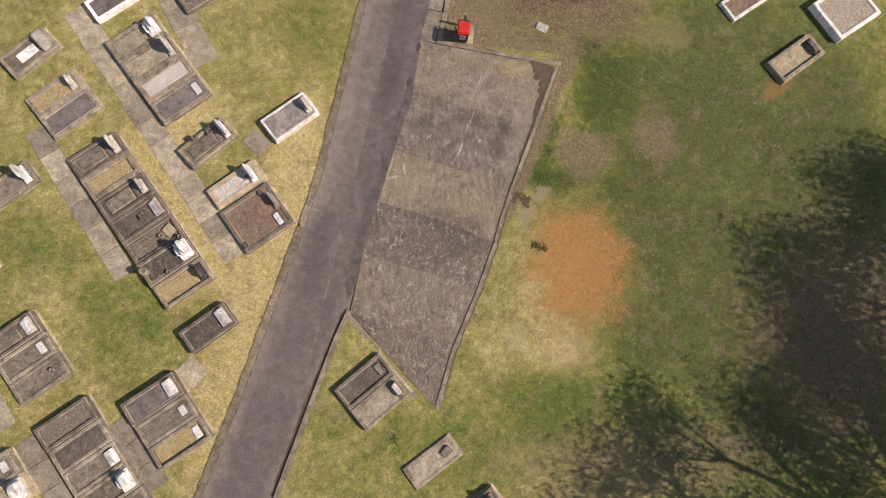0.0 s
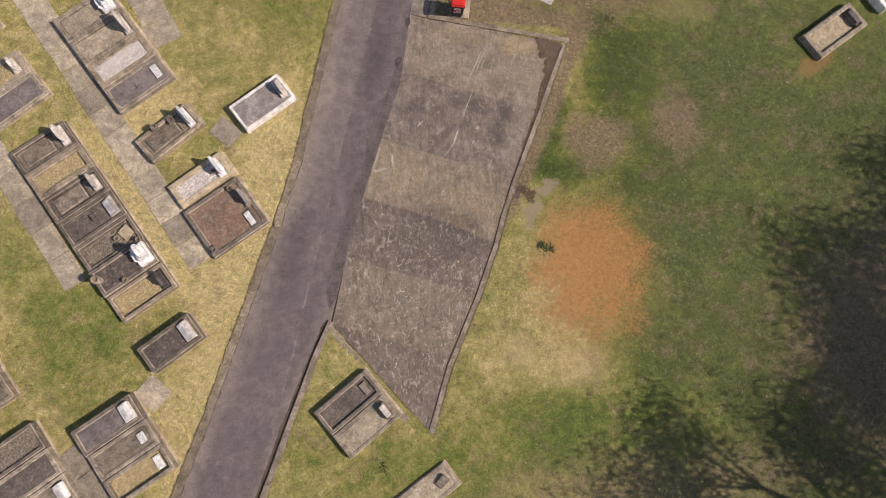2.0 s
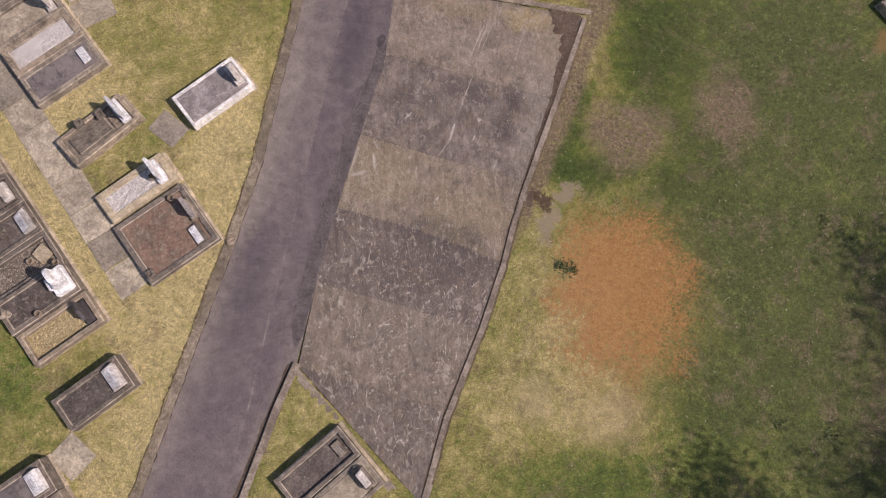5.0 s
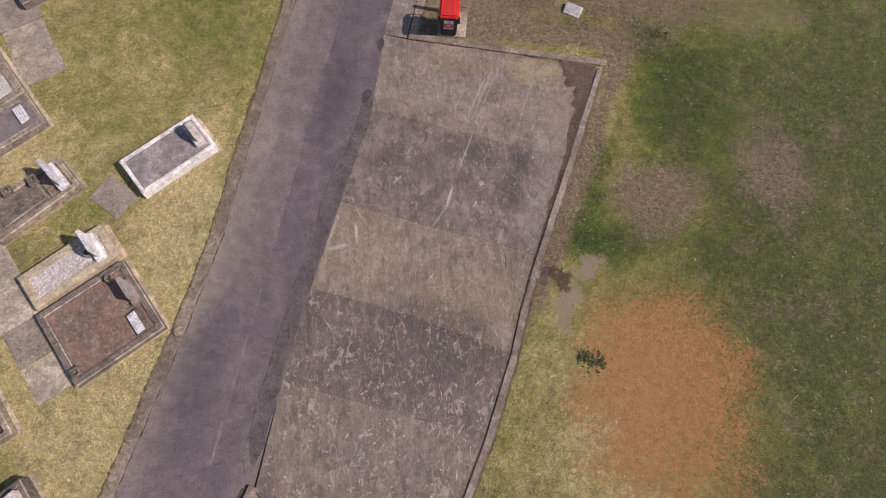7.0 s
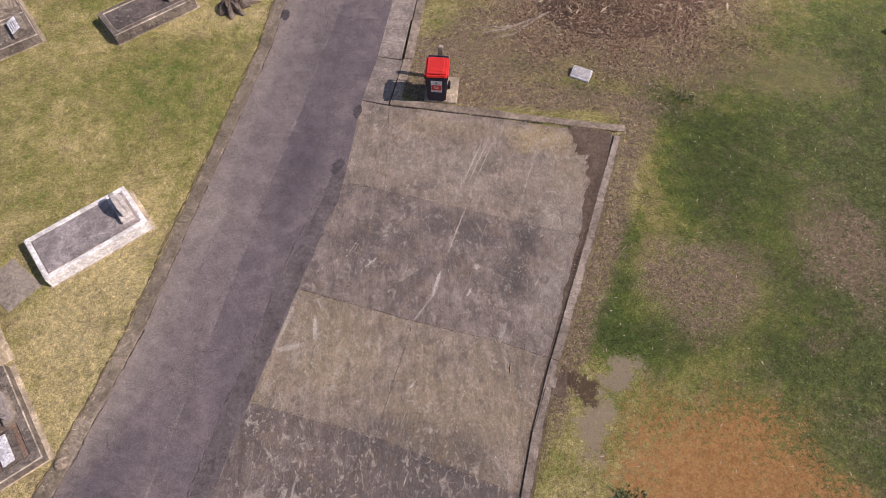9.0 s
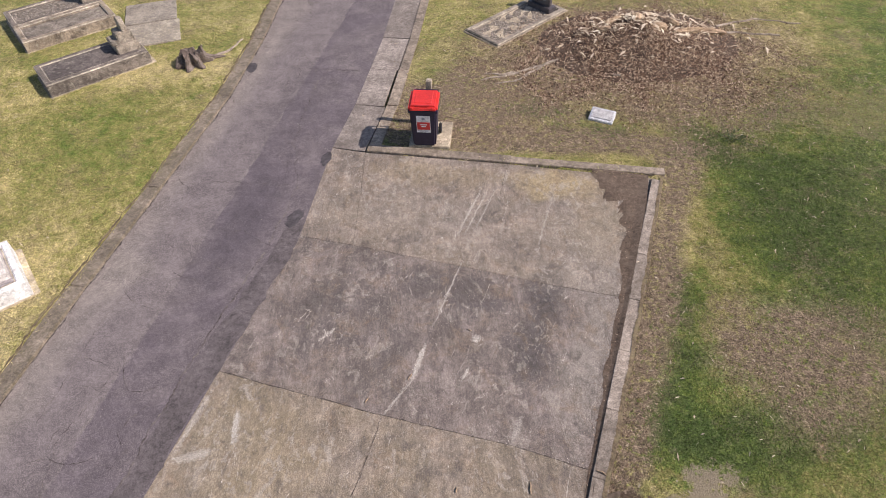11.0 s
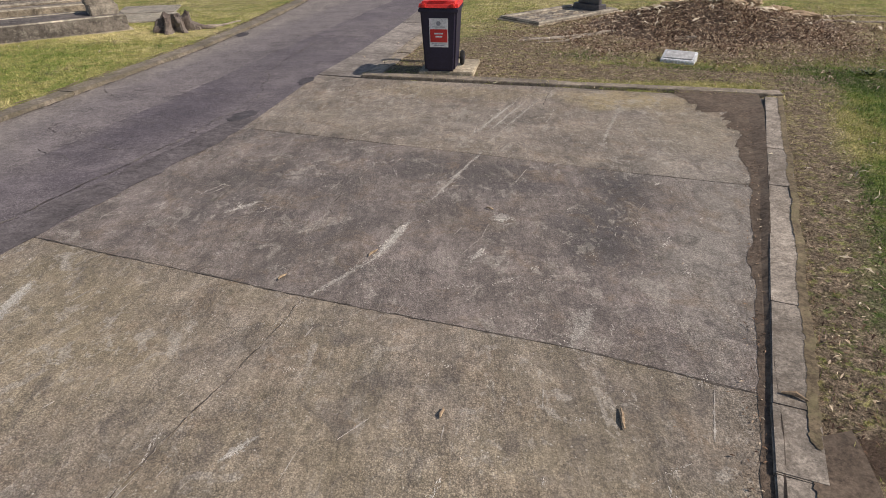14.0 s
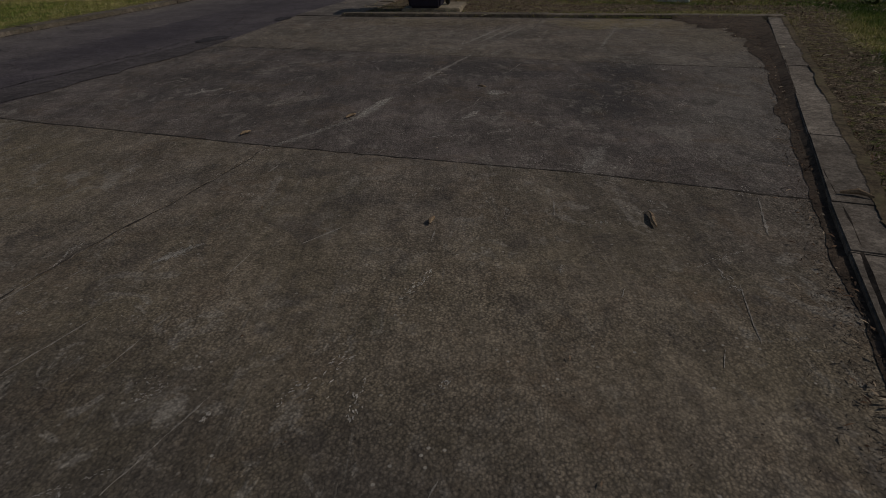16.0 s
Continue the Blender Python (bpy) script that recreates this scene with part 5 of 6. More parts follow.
def many_scuffs():
    rng = random.Random(77)
    bm = bmesh.new()
    made = 0
    while made < 520:
        x, y = rng.uniform(-4, 4.6), rng.uniform(-5.5, 9)
        if not inside(x, y, SLAB) or rng.random() > (1.0 if y < 0.4 else 0.45 if y < 3.4 else 0.5):
            continue
        made += 1
        a, l, bend = radians(rng.gauss(64, 28)), rng.choice((0.03, 0.05, 0.08, 0.14, 0.22)) * rng.uniform(0.7, 1.4), rng.uniform(-0.5, 0.5)
        line = [(x, y)]
        for i in range(3):
            x, y, a = x + math.cos(a) * l / 3, y + math.sin(a) * l / 3, a + bend / 3
            line.append((x, y))
        if all(inside(px + d, py, SLAB) for px, py in line for d in (-0.12, 0.12)):
            flecks(line, rng.choice((0.006, 0.012, 0.025)), int(12 + l * 120), rng.uniform(0.004, 0.008) if y > 0.2 else rng.uniform(0.007, 0.016), made, 0.0014, bm) if rng.random() < 0.85 else None
    ob = part("scuff_marks", bm, M_SCUFF_FAINT, bay)
    ob["kind"] = "stuff"


M_SCUFF_FAINT = stone("faint_scuff", (0.50, 0.455, 0.40), (0.33, 0.295, 0.26), 0.6, 140)
M_SCRAPE = stone("faint_scrape", (0.37, 0.33, 0.285), (0.22, 0.195, 0.17), 0.6, 140)
M_JOINT = stone("joint_grit", (0.062, 0.052, 0.044), (0.17, 0.145, 0.12), 0.7, 60)
many_scuffs()


def scratches():
    """Long fine scrapes that run the way the cars drive, and a few arcs."""
    rng = random.Random(505)
    bm = bmesh.new()
    for n in range(300):
        x, y = rng.uniform(-3.6, 4.4), rng.uniform(-4.5, 8.6)
        arc = rng.random() < 0.05
        a = radians(rng.gauss(68, 9) if not arc else rng.uniform(0, 180))
        l, bend = rng.choice((0.05, 0.09, 0.15, 0.28)) * rng.uniform(0.6, 1.3), rng.uniform(-1.6, 1.6) if arc else rng.uniform(-0.06, 0.06)
        line = [(x, y)]
        for i in range(5):
            x, y, a = x + math.cos(a) * l / 5, y + math.sin(a) * l / 5, a + bend / 5
            line.append((x, y))
        if all(inside(px + d, py, SLAB) for px, py in line for d in (-0.1, 0.1)):
            ribbon(line, rng.choice((0.003, 0.005, 0.009)), 0.0016, 0.004, bm, 0.02, n, 0.9)
    ob = part("scratches", bm, M_SCRAPE, bay)
    ob["kind"] = "stuff"


scratches()

CRACKS = [([J["b0"], J["b1"], J["b2"], J["b3"]], 0.011, 0.010), ([J["a3"], J["a4"]], 0.009, 0.008), ([J["a0"], J["a1"], (0.4, 6.47)], 0.007, 0.012), ([J["b1"], (-0.12, 3.0), (-0.40, 2.25), J["c1"]], 0.007, 0.018),
          ([(0.12, 5.95), (0.02, 5.5), (0.05, 5.25), (0.0, 5.0), (0.10, 4.85)], 0.006, 0.02), ([J["c0"], (-1.74, 2.01), J["c1"], J["c2"]], 0.006, 0.012), ([J["d0"], J["d1"], J["d2"]], 0.006, 0.012), ([J["e0"], (-2.2, -2.7), J["e1"], J["e2"]], 0.008, 0.02),
          ([J["n2"], (2.0, 7.7)], 0.007, 0.01), ([(-0.34, 9.1), (-0.42, 8.4), (-0.36, 7.9)], 0.006, 0.02), ([J["d1"], (-1.9, -1.9)], 0.005, 0.02)]
for n, (points, width, jitter) in enumerate(CRACKS):
    part("crack", ribbon(points, width * 0.8, 0.0022, jitter, step=0.04, seed=n, vary=0.95), M_JOINT, bay)
    long = sum(math.hypot(b[0] - a[0], b[1] - a[1]) for a, b in zip(points, points[1:]))
    part("chipped_edge", flecks(points, 0.016, int(long * 45), 0.010, 300 + n, 0.0013), M_SCRAPE, bay)

M_MUD = stone("edge_soil", (0.13, 0.098, 0.062), (0.22, 0.19, 0.10), 0.6, 40)
M_TAR_DARK = stone("fresh_tar", (0.062, 0.055, 0.058), (0.11, 0.10, 0.10), 0.5, 120)
# band of newer tar against the bay, and the cracks of the lane
band = [(-4.02, -1.6), (-3.62, 0.2), (-3.02, 2.3), (-2.34, 4.5), (-1.58, 6.6), (-1.36, 7.4)]
part("tar_band", ribbon(band, 0.36, 0.004, 0.03, step=0.16, seed=4, vary=0.16), M_TAR, road)
for n, (points, width, jitter) in enumerate((
        ([(-4.25, -1.5), (-3.84, 0.2), (-3.24, 2.3), (-2.95, 3.08), (-2.72, 4.0), (-2.35, 5.25), (-1.86, 6.6), (-1.62, 7.6)], 0.022, 0.03), ([(-1.62, 7.6), (-1.5, 8.5), (-1.76, 9.46), (-1.47, 11.3), (-1.58, 12.15)], 0.014, 0.05),
        ([(-1.58, 12.15), (-0.6, 12.0)], 0.018, 0.05), ([(-2.9, 12.2), (-1.58, 12.15)], 0.012, 0.05), ([(-6.3, -1.6), (-5.46, -1.74), (-4.4, -1.5)], 0.014, 0.05), ([(-4.4, -1.5), (-4.3, -0.9), (-4.12, -1.95)], 0.012, 0.03),
        ([(-3.77, 2.36), (-3.92, 3.0), (-3.92, 3.63), (-3.5, 4.6)], 0.010, 0.04), ([(-4.18, 7.48), (-3.28, 8.52), (-2.6, 8.4)], 0.010, 0.05), ([(-2.5, 13.6), (-1.9, 14.6), (-2.1, 16.0)], 0.014, 0.05), ([(-3.3, 8.3), (-3.5, 6.9), (-4.0, 5.4), (-4.3, 3.8)], 0.008, 0.03))):
    part("crack", ribbon(points, width * 0.62, 0.0062, jitter, step=0.04, seed=20 + n, vary=0.98), M_CRACK, road)
for n, side in enumerate((0.015, -0.28)):
    part("edge_crack", ribbon([(x + side, y) for x, y in LANE_EDGE], 0.035 if n else 0.022, 0.060 if n else 0.0065, 0.030, step=0.07, seed=60 + n, vary=0.95), M_MUD if n else M_CRACK, road)
def crazing():
    rng = random.Random(31)
    for n in range(60):
        x, y = rng.uniform(-5.2, -1.5), rng.uniform(0.0, 14.5)
        a, line = rng.uniform(0, math.tau), []
        for i in range(rng.randint(3, 6)):
            line.append((x, y))
            a += rng.uniform(-0.9, 0.9)
            x, y = x + math.cos(a) * 0.22, y + math.sin(a) * 0.22
        if all(inside(px, py, PAVED[0]) for px, py in line):
            part("crack", ribbon(line, 0.0065, 0.0058, 0.02, step=0.04, seed=100 + n, vary=0.9), M_CRACK, road)


crazing()
for n, (x, y, rx, ry, turn) in enumerate(((-1.06, 8.98, 0.09, 0.20, -12), (-1.45, 7.42, 0.12, 0.26, -20), (-3.95, 11.0, 0.12, 0.2, 0), (-3.0, 12.3, 0.14, 0.2, 0))):
    rng = random.Random(n)
    bm = bmesh.new()
    vs = [bm.verts.new((math.cos(q) * rx * rng.uniform(0.75, 1.2), math.sin(q) * ry * rng.uniform(0.75, 1.2), 0.0068)) for q in np.linspace(0, math.tau, 18, False)]
    bm.faces.new(vs)
    part("tar_patch", bm, M_TAR_DARK, road, at=pose(x, y, 0, 0, 0, turn))


# dirt washed up along the kerbs
def dirt_along(rows, name, parent, z=0.003, seed=0, top=0.022):
    """A ragged bed of dirt: rows of (x, y on the kerb side, x, y on the open side)."""
    rng = random.Random(seed)
    bm = bmesh.new()
    fine = []
    for (a, b, c, d), (e, f, g, h) in zip(rows, rows[1:]):
        k = max(2, int(math.hypot(e - a, f - b) / 0.02))
        fine += [(a + (e - a) * i / k, b + (f - b) * i / k, c + (g - c) * i / k, d + (h - d) * i / k) for i in range(k)]
    last = None
    for i, (a, b, c, d) in enumerate(fine):
        s = 1 + 0.40 * noise.noise((i * 0.05, seed, 0)) + 0.16 * noise.noise((i * 0.17, seed, 5)) + rng.uniform(-0.03, 0.03)
        mid = bm.verts.new(((a + c) / 2, (b + d) / 2, z + 0.2 * top + 0.004 * noise.noise((i * 0.4, seed, 9))))
        p, q = bm.verts.new((a, b, z + top + 0.006 * noise.noise((i * 0.13, seed, 3)))), bm.verts.new((a + (c - a) * s, b + (d - b) * s, z))
        if last:
            bm.faces.new((last[0], last[1], mid, p)), bm.faces.new((last[1], last[2], q, mid))
        last = (p, mid, q)
    bmesh.ops.recalc_face_normals(bm, faces=bm.faces)
    if sum(f.normal.z for f in bm.faces) < 0:
        bmesh.ops.reverse_faces(bm, faces=bm.faces)
    part(name, bm, M_DIRT, parent)


def kerb_x(y):
    ys, xs = (-5.85, -3.69, -1.27, 0.54, 1.6, 2.8, 5.4, 8.03), (-0.70, 0.0, 1.1, 1.81, 2.13, 2.58, 3.65, 4.70)
    return float(np.interp(y, ys, xs))


dirt_along([(3.72, 8.31, 3.70, 8.24), (4.1, 8.25, 3.80, 7.78), (4.66, 8.08, 3.94, 7.40), (4.46, 7.42, 3.98, 7.12), (4.25, 6.90, 3.92, 6.75), (4.05, 6.38, 3.76, 6.34), (3.86, 5.88, 3.66, 5.86), (3.65, 5.35, 3.50, 5.34), (3.49, 4.98, 3.35, 4.98), (3.14, 4.12, 3.00, 4.08),
            (2.88, 3.5, 2.80, 3.5), (2.72, 3.1, 2.64, 3.1), (2.55, 2.6, 2.45, 2.6), (2.43, 2.3, 2.35, 2.3), (2.15, 1.6, 2.10, 1.6)], "dirt", bay, seed=2, top=0.034)
dirt_along([(kerb_x(y) + 0.02, y, kerb_x(y) - w, y + 0.02) for y, w in ((1.6, 0.03), (0.56, 0.025), (-1.26, 0.03), (-3.6, 0.05), (-5.6, 0.04))], "dirt", bay, seed=3, top=0.014)
dirt_along([(2.86, 2.62, 2.60, 2.56), (2.84, 2.45, 2.52, 2.38), (2.80, 2.26, 2.56, 2.24), (2.74, 2.12, 2.66, 2.12)], "dirt", bay, z=0.034, seed=8, top=0.004)
dirt_along([(-4.12, -2.1, -4.22, -2.06), (-4.62, -3.2, -4.70, -3.16), (-5.57, -5.6, -5.68, -5.56), (-6.8, -8.9, -6.9, -8.86)], "dirt", road, seed=5)


# ---------------------------------------------------------------- wood chips, roots and stumps
def chip_mat(name, pale):
    k = Mat(name, 0.9, 0.15)
    c = k.mix(k.span(k.island, 0.1, 0.65), (0.075, 0.046, 0.034), (0.25, 0.155, 0.098))
    c = k.mix(k.span(k.island, 0.58, 0.95), c, pale)
    return k.done(k.vary(c, k.noise(60, 3), 0.7, 1.3))


M_CHIP = chip_mat("wood_chips_and_leaves", (0.64, 0.51, 0.36))
M_ROOT = stone("grey_root_wood", (0.34, 0.285, 0.225), (0.12, 0.09, 0.07), 0.6, 60)
M_STUMP = stone("dark_stump_wood", (0.125, 0.095, 0.08), (0.30, 0.26, 0.22), 0.5, 50)
def shard_mat():
    k = Mat("dry_splinter", 0.85, 0.2)
    c = k.mix(k.island, (0.40, 0.31, 0.21), (0.72, 0.63, 0.48))
    return k.done(k.vary(c, k.noise(40, 4, 0.8), 0.7, 1.3))


M_SHARD = shard_mat()
M_SPLIT = stone("fresh_split_wood", (0.42, 0.31, 0.20), (0.20, 0.13, 0.085), 0.6, 50)


def mound_height(x, y):
    d = math.hypot((x - 5.6) / 2.3, (y - 12.6) / 1.65)
    return 0.52 * max(0.0, 1 - d) ** 1.1 * (1 + 0.35 * noise.noise((x * 1.7, y * 1.7, 2.0)))


def mound():
    bm = bmesh.new()
    grid = [[None] * 41 for i in range(57)]
    for i in range(57):
        for j in range(41):
            x, y = 5.7 + (i - 28) * 0.085, 12.5 + (j - 20) * 0.085
            grid[i][j] = bm.verts.new((x, y, 0.01 + mound_height(x, y) + (0.03 if mound_height(x, y) > 0.01 else 0)))
    for i in range(56):
        for j in range(40):
            bm.faces.new((grid[i][j], grid[i + 1][j], grid[i + 1][j + 1], grid[i][j + 1]))
    ob = tagged(new("chip_mound", as_mesh("chip_mound", bm, M_DIRT_DARK)), "low mound of brown wood chips round a ground-down stump", "mulch", kind="stuff")
    return ob


M_DIRT_DARK = stone("mulch_soil", (0.085, 0.060, 0.045), (0.24, 0.18, 0.13), 0.6, 40)
mound()


def scatter(name, label, category, count, place, size, material, seed, flat=0.35):
    """Loose chips or leaves lying on the ground. place(rng) gives x, y and the height below them, or None."""
    rng = random.Random(seed)
    verts, faces = [], []
    for n in range(count):
        spot = place(rng)
        if spot is None:
            continue
        x, y, z = spot
        l, w = size * rng.uniform(0.4, 1.7), size * rng.uniform(0.12, 0.36)
        a, tilt, roll = rng.uniform(0, math.tau), rng.gauss(0, flat), rng.gauss(0, flat)
        d = Vector((math.cos(a) * math.cos(tilt), math.sin(a) * math.cos(tilt), math.sin(tilt)))
        s = Vector((-math.sin(a) * math.cos(roll), math.cos(a) * math.cos(roll), math.sin(roll)))
        p = Vector((x, y, z + abs(d.z) * l * 0.5 + abs(s.z) * w * 0.5 + 0.004))
        bow = Vector((0, 0, l * rng.uniform(0.0, 0.2)))
        k = len(verts)
        verts += [p - d * l / 2, p - s * w / 2 + bow, p + d * l / 2, p + s * w / 2 + bow]
        faces += [(k, k + 1, k + 3), (k + 1, k + 2, k + 3)]
    me = bpy.data.meshes.new(name)
    me.from_pydata(verts, [], faces)
    me.materials.append(material)
    return tagged(new(name, me), label, category, kind="stuff")


def paved(x, y):
    return -14 < x < 5.2 and any(inside(x, y, p) for p in PAVED)


def on_mound(rng):
    x, y = rng.gauss(5.5, 1.45), rng.gauss(12.1, 1.05)
    x += 0.6 * noise.noise((x, y, 1.0))
    return x, y, max(0.035 + mound_height(x, y), ground_height(x, y))


def on_crest(rng):
    x, y = rng.gauss(5.9, 0.95), rng.gauss(12.9, 0.55)
    return x, y, max(0.05 + mound_height(x, y), ground_height(x, y))


def beside_kerb(rng):
    y = rng.uniform(1.5, 9.5)
    x = kerb_x(min(y, 8.0)) + 0.45 + abs(rng.gauss(0, 1.8))
    return x, y, ground_height(x, y) + 0.02


def in_litter(rng):
    x, y, rx, ry, turn, power = rng.choices(LITTER[:10], [rx * ry for x, y, rx, ry, turn, power in LITTER[:10]])[0]
    a, r = rng.uniform(0, math.tau), math.sqrt(rng.random()) * 1.15
    u, v = math.cos(a) * r * rx, math.sin(a) * r * ry
    c, s = math.cos(radians(turn)), math.sin(radians(turn))
    px, py = x + u * c - v * s, y + u * s + v * c
    return None if paved(px, py) or (py < 8.4 and px < kerb_x(py) + 0.24) else (px, py, ground_height(px, py))


def on_lawn(rng):
    x, y = rng.uniform(-18, 18), rng.uniform(-9, 14)
    return None if paved(x, y) else (x, y, ground_height(x, y))


def on_bay(rng):
    x, y = rng.uniform(-3.5, 4.7), rng.uniform(-5, 9)
    return (x, y, 0.004) if inside(x, y, SLAB) else None


scatter("wood_chips", "loose brown and tan wood chips and bark", "wood chips", 52000, on_mound, 0.058, M_CHIP, 1, 0.3)
scatter("wood_shards", "long pale splinters of stump wood on wood chips", "wood chips", 300, on_crest, 0.19, M_SHARD, 8, 0.16)
scatter("leaves_by_kerb", "curled pale dry leaves on grass beside the kerb", "leaves", 110, beside_kerb, 0.062, M_SHARD, 9, 0.4)
scatter("leaf_litter", "dry brown fallen leaves and twigs on bare soil", "leaf litter", 18000, in_litter, 0.034, M_CHIP, 2)
scatter("fallen_leaves", "scattered pale dry leaves on the lawn", "leaves", 2600, on_lawn, 0.070, M_SHARD, 3)
def by_kerb(rng):
    y = rng.uniform(0.0, 8.2)
    w = float(np.interp(y, (0, 2.8, 3.8, 5.5, 6.4, 7.4, 8.2), (0.14, 0.16, 0.16, 0.22, 0.30, 0.5, 0.8)))
    return kerb_x(y) - abs(rng.gauss(0, 0.55)) * w - 0.01, y, 0.004


scatter("gutter_crumbs", "dirt crumbs and dry leaf bits along the kerb", "dirt", 11000, by_kerb, 0.010, M_DIRT, 6, 0.4)
scatter("gutter_leaves", "dry leaf bits lying along the kerb", "leaf litter", 420, by_kerb, 0.028, M_CHIP, 7, 0.3)
scatter("grit", "small pale grit and twig bits on concrete", "grit", 700, on_bay, 0.016, M_CHIP, 4, 0.2)


def tube(points, radii, sides=8):
    bm = bmesh.new()
    rows = []
    for i, p in enumerate(points):
        p = Vector(p)
        d = (Vector(points[min(i + 1, len(points) - 1)]) - Vector(points[max(0, i - 1)])).normalized()
        s = d.cross(Vector((0, 0, 1)))
        s = s.normalized() if s.length > 0.01 else Vector((1, 0, 0))
        o = s.cross(d)
        rows.append([bm.verts.new(p + (s * math.cos(q) + o * math.sin(q)) * radii[i]) for q in np.linspace(0, math.tau, sides, False)])
    for a, b in zip(rows, rows[1:]):
        for i in range(sides):
            bm.faces.new((a[i], a[(i + 1) % sides], b[(i + 1) % sides], b[i]))
    bm.faces.new(rows[0]), bm.faces.new(rows[-1][::-1])
    bmesh.ops.recalc_face_normals(bm, faces=bm.faces)
    return bm


def root(points, thick, label, material=None):
    rng = random.Random(len(points) + int(points[0][0] * 50))
    fine = []
    for a, b in zip(points, points[1:]):
        fine += [tuple(Vector(a).lerp(Vector(b), i / 4) + Vector((rng.uniform(-1, 1), rng.uniform(-1, 1), 0)) * thick * 0.8) for i in range(4)]
    fine.append(points[-1])
    n = len(fine)
    r = thing("root", pose(0, 0, 0), label, "root", "exposed roots")
    part("wood", tube(fine, [thick * (1 - 0.65 * i / n) * rng.uniform(0.8, 1.2) for i in range(n)]), material or M_ROOT, r)


G0 = 0.04
for pts, thick in (([(3.9, 12.05, G0 + 0.02), (3.2, 11.75, G0), (2.6, 11.5, G0), (2.0, 11.35, G0)], 0.045), ([(3.3, 11.75, G0), (2.8, 11.3, G0), (2.3, 11.2, G0)], 0.035), ([(2.9, 11.6, G0), (2.4, 11.55, G0), (2.1, 11.6, G0)], 0.03),
                   ([(7.2, 12.7, G0 + 0.05), (8.0, 12.9, G0), (8.9, 12.7, G0)], 0.05), ([(4.9, 11.2, G0 + 0.05), (4.3, 11.5, G0), (3.7, 11.5, G0)], 0.03), ([(7.6, 13.2, G0), (8.6, 13.5, G0), (9.6, 13.2, G0)], 0.04)):
    root(pts, thick, "pale grey exposed tree root lying on leaf litter")


def chunk(x, y, z, turn, size, label):
    c = thing("wood_chunk", pose(x, y, z, 0, 0, turn), label, "wood chunk", "chunks of split wood")
    bm = bmesh.new()
    bmesh.ops.create_icosphere(bm, subdivisions=3, radius=1.0)
    for v in bm.verts:
        v.co *= 1 + 0.35 * noise.noise(v.co * 2.2 + Vector((x, y, 0)))
        v.co = Vector((v.co.x * size[0], v.co.y * size[1], v.co.z * size[2]))
        v.co += noise.noise_vector(v.co * 14) * 0.02
    part("wood", bm, M_SPLIT, c)


for x, y, turn, size in ((6.7, 12.6, 14, (0.40, 0.07, 0.08)), (6.3, 12.85, -35, (0.28, 0.06, 0.08)), (5.15, 13.1, 30, (0.30, 0.07, 0.09)), (5.6, 12.9, 80, (0.16, 0.1, 0.08)), (7.25, 12.75, -10, (0.35, 0.09, 0.09)), (6.0, 12.6, 15, (0.22, 0.14, 0.06)), (4.85, 12.6, -20, (0.2, 0.06, 0.06))):
    chunk(x, y, 0.05 + mound_height(x, y), turn, size, "pale splintered chunk of stump wood on wood chips")

stump = thing("tree_stump", pose(-4.3, 12.55, 0.03), "gnarled dark grey tree stump with splayed roots on lawn", "stump")
bm = turned([(0.36, -0.05), (0.30, 0.06), (0.25, 0.18), (0.22, 0.27), (0.12, 0.24)], 22)
bmesh.ops.subdivide_edges(bm, edges=list(bm.edges), cuts=2, use_grid_fill=True)
for v in bm.verts:
    a = math.atan2(v.co.y, v.co.x)
    k = 1 + 0.28 * math.sin(a * 7 + v.co.z * 9) * (1.1 - v.co.z) + 0.3 * noise.noise(v.co * 6)
    v.co.x, v.co.y = v.co.x * k, v.co.y * k
    v.co.z *= 1 + 0.45 * noise.noise(v.co * 9)
part("body", bm, M_STUMP, stump)
for a, l in ((20, 0.7), (75, 0.4), (-40, 0.4), (170, 0.35), (240, 0.3)):
    c, s = math.cos(radians(a)), math.sin(radians(a))
    part("root", tube([(c * 0.15, s * 0.15, 0.14), (c * l * 0.6, s * l * 0.6, 0.05), (c * l, s * l, 0.0)], [0.09, 0.055, 0.02]), M_STUMP, stump)
root([(-3.95, 12.65, G0 + 0.02), (-3.6, 13.0, G0), (-3.4, 13.5, G0)], 0.05, "pale grey exposed tree root lying on lawn")

# bollard-like broken stone beside the lane's edge
br = thing("broken_stone", pose(-5.86, 1.38, 0.03, 0, 0, 20), "brown broken lump of concrete at the lane's edge", "stone")
bm = bmesh.new()
bmesh.ops.create_icosphere(bm, subdivisions=3, radius=0.12)
for v in bm.verts:
    v.co *= 1 + 0.4 * noise.noise(v.co * 7)
    v.co.z *= 0.8
part("stone", bm, S_BROWN, br)

# soil creeping over the kerb's outer edge
for high, low, z in ((8.0, 2.5, 0.041), (2.3, -5.4, 0.034)):
    outer = [(kerb_x(y) + 0.20, y) for y in np.linspace(high, low, 16)]
    part("edge_soil", ribbon(outer, 0.055, z, 0.016, step=0.02, seed=71, vary=0.12), M_MUD, kerb_e)

# two dry seed pods on the concrete and rubbish by the kerb
def pod(x, y, turn, l, label="short pale dry stick lying on concrete"):
    p = thing("dry_stick", pose(x, y, 0.012, 0, 0, turn), label, "stick", "sticks on the concrete")
    part("wood", tube([(-l / 2, 0, 0), (-l / 6, 0.004, 0.004), (l / 6, -0.003, 0.004), (l / 2, 0, 0)], [0.004, 0.009, 0.008, 0.003], 6), M_SPLIT, p)


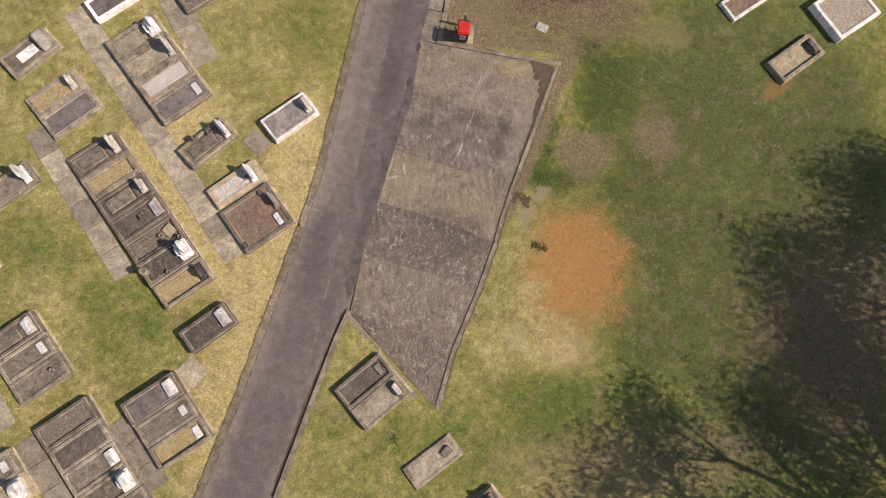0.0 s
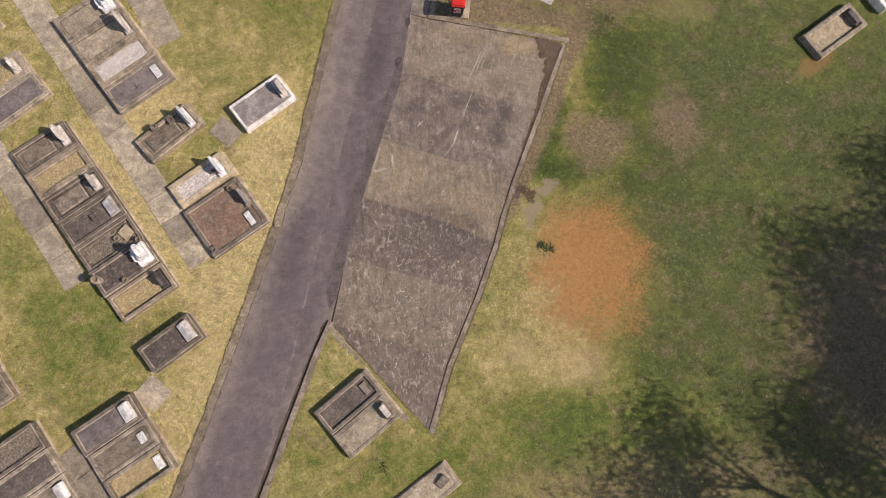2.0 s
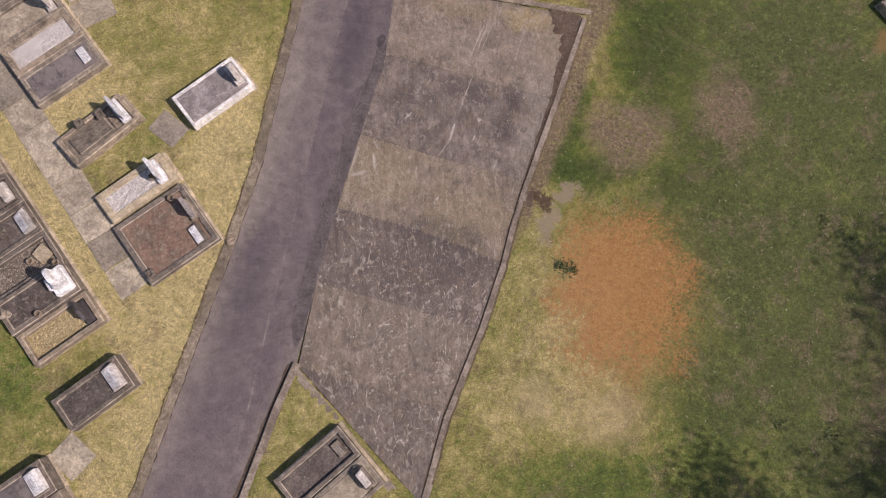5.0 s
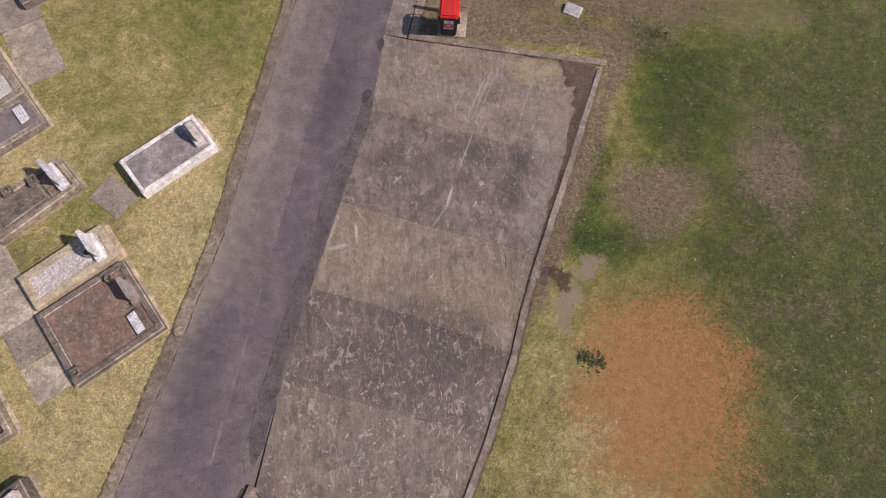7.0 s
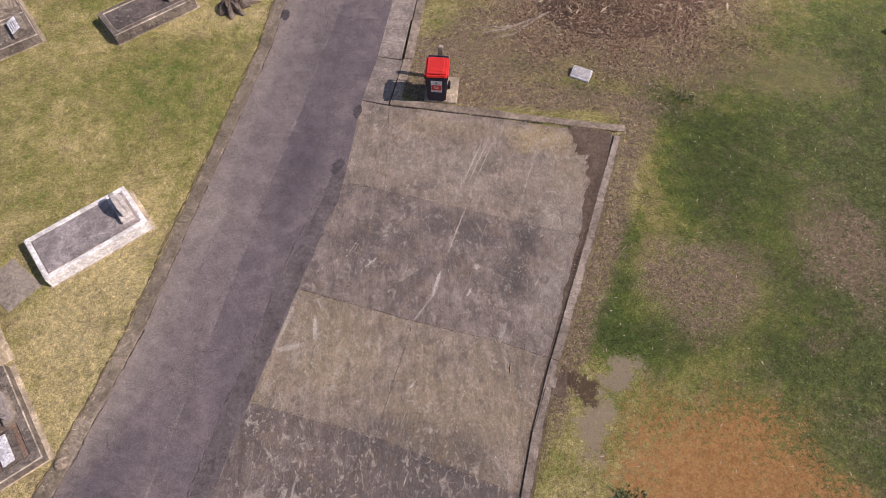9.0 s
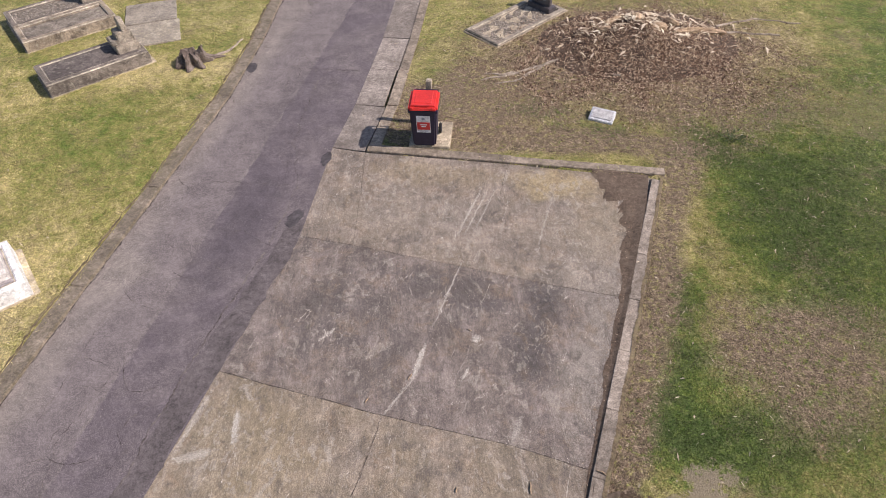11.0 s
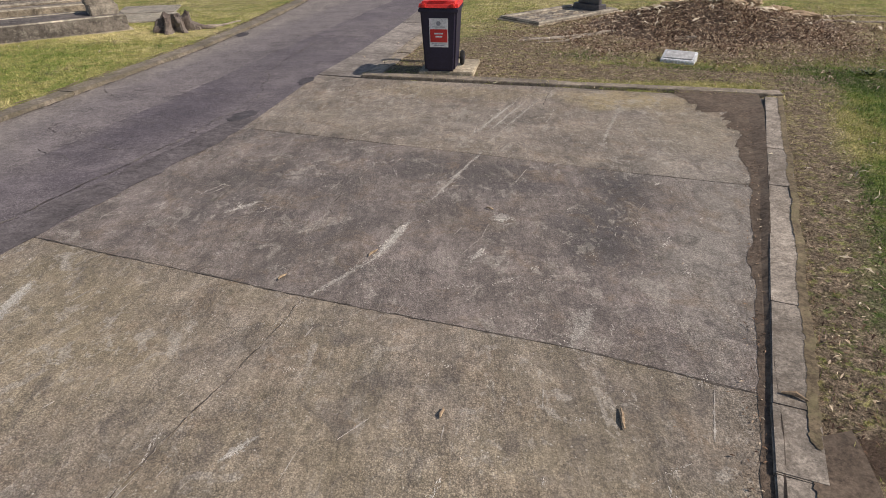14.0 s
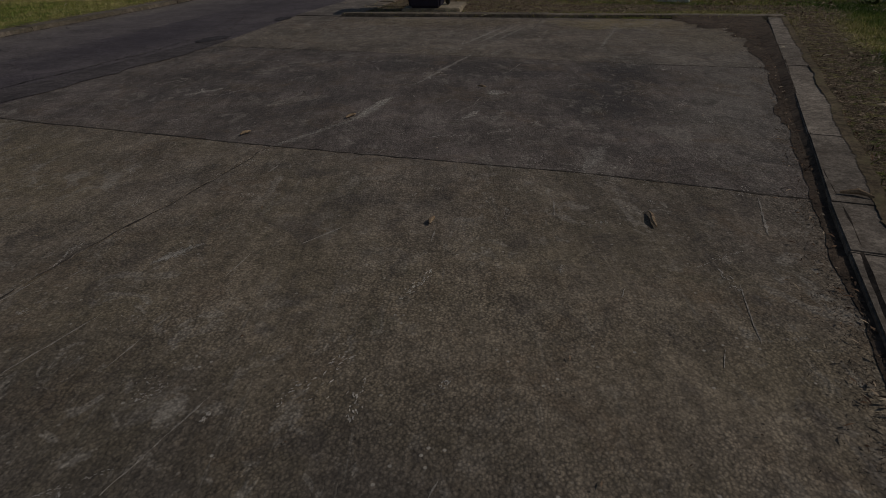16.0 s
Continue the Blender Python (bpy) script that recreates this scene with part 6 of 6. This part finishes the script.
pod(0.99, 2.73, 78, 0.07), pod(1.85, 2.71, 86, 0.14), pod(1.30, 4.98, 150, 0.07), pod(0.46, 4.27, 60, 0.10), pod(-0.1, 3.95, 60, 0.08)
sheet_bark = thing("bark_strip", pose(2.70, 2.83, 0.042, 0, 0, -30), "curled brown strip of bark lying on the kerb", "bark")
part("bark", tube([(-0.06, 0, 0.005), (0, 0.01, 0.016), (0.06, -0.006, 0.008)], [0.006, 0.013, 0.004], 7), M_SPLIT, sheet_bark)


def weed(x, y, size, seed):
    rng = random.Random(seed)
    w = thing("weed_clump", pose(x, y, ground_height(x, y)), "low dark green weed clump in the lawn", "weed", "weed clumps")
    bm = bmesh.new()
    for n in range(60):
        a, r = rng.uniform(0, math.tau), size * abs(rng.gauss(0, 0.6))
        c = Vector((math.cos(a) * r, math.sin(a) * r, rng.uniform(0, 0.02)))
        d = Vector((math.cos(a + rng.uniform(-1, 1)), math.sin(a + rng.uniform(-1, 1)), rng.uniform(0.1, 0.8))).normalized() * rng.uniform(0.05, 0.11)
        s = d.cross(Vector((0, 0, 1))).normalized() * 0.018
        vs = [bm.verts.new(c), bm.verts.new(c + d * 0.5 + s), bm.verts.new(c + d), bm.verts.new(c + d * 0.5 - s)]
        bm.faces.new(vs)
    part("leaves", bm, M_WEED, w)


def weed_mat():
    k = Mat("weed_leaf", 0.6, 0.3)
    return k.done(k.mix(k.island, (0.035, 0.055, 0.018), (0.085, 0.105, 0.035)))


M_WEED = weed_mat()
for n, (x, y, size) in enumerate(((3.62, 0.35, 0.24), (3.78, 0.25, 0.18), (3.45, 0.42, 0.14), (11.3, 1.5, 0.35), (11.7, 1.1, 0.3), (12.0, 0.7, 0.3), (9.2, -4.2, 0.3), (10.6, -4.6, 0.35), (-2.3, -6.9, 0.3), (6.5, 9.0, 0.25))):
    weed(x, y, size, n)


# ---------------------------------------------------------------- standing grass, last
def grass(count, x0, y0, x1, y1, name, seed, tall=0.027):
    rng = np.random.default_rng(seed)
    xy = rng.uniform((x0, y0), (x1, y1), (count, 2))
    thin = np.zeros(count)
    for x, y, rx, ry, turn, power in LITTER + [(5.45, -0.5, 1.7, 2.3, 0, 0.95), (3.78, 2.5, 0.5, 0.35, 15, 0.95), (3.2, 1.8, 0.4, 0.9, -15, 0.95), (5.6, 12.3, 3.0, 2.1, 0, 1.0)]:
        c, s = math.cos(radians(turn)), math.sin(radians(turn))
        dx, dy = xy[:, 0] - x, xy[:, 1] - y
        r = np.hypot((dx * c + dy * s) / rx, (-dx * s + dy * c) / ry)
        thin = np.maximum(thin, power * np.clip(1.35 - r, 0, 0.5) * 2)
    edge = np.minimum(np.minimum(xy[:, 0] - x0, x1 - xy[:, 0]), np.minimum(xy[:, 1] - y0, y1 - xy[:, 1]))
    keep = (rng.random(count) > thin * 0.985) & (rng.random(count) < np.clip(edge / 1.8, 0.02, 1))
    xy = xy[keep]
    beside = xy[:, 0] - np.interp(xy[:, 1], (-5.85, -3.69, -1.27, 0.54, 2.8, 8.03), (-0.70, 0.0, 1.1, 1.81, 2.58, 4.70))
    xy = xy[~((xy[:, 1] < 8.3) & (xy[:, 1] > -6.0) & (beside > -0.05) & (beside < 0.25))]
    for poly in PAVED:
        px, py = np.array(poly).T
        hit = np.zeros(len(xy), bool)
        for i in range(len(px)):
            j = (i + 1) % len(px)
            with_y = (py[i] > xy[:, 1]) != (py[j] > xy[:, 1])
            hit ^= with_y & (xy[:, 0] < (px[j] - px[i]) * (xy[:, 1] - py[i]) / (py[j] - py[i] + 1e-9) + px[i])
        xy = xy[~hit]
    n = len(xy)
    z = np.array([ground_height(x, y) for x, y in xy]) - 0.004
    a = rng.uniform(0, math.tau, n)
    h = tall * rng.uniform(0.4, 1.4, n)
    w = rng.uniform(0.0025, 0.005, n)
    lean = rng.uniform(0.2, 1.3, n) * h
    b = rng.uniform(0, math.tau, n)
    base = np.c_[xy, z]
    side = np.c_[np.cos(a) * w, np.sin(a) * w, np.zeros(n)]
    tip = base + np.c_[np.cos(b) * lean, np.sin(b) * lean, h]
    verts = np.stack([base - side, base + side, tip], 1).reshape(-1, 3)
    me = bpy.data.meshes.new(name)
    me.vertices.add(3 * n), me.loops.add(3 * n), me.polygons.add(n)
    me.vertices.foreach_set("co", verts.ravel())
    me.loops.foreach_set("vertex_index", np.arange(3 * n))
    me.polygons.foreach_set("loop_start", np.arange(0, 3 * n, 3))
    me.update()
    me.materials.append(M_BLADE)
    tagged(new(name, me), "short mown grass, green and straw-dry blades", "grass", kind="stuff")


grass(260000, 2.3, 1.5, 9.0, 12.5, "grass", 1)
grass(160000, -9.5, 5.0, -3.0, 15.0, "grass", 2)
grass(120000, 0.8, 9.0, 10.0, 15.5, "grass", 3)
grass(330000, -18.5, -9.5, 19.0, 12.0, "grass", 4, 0.05)
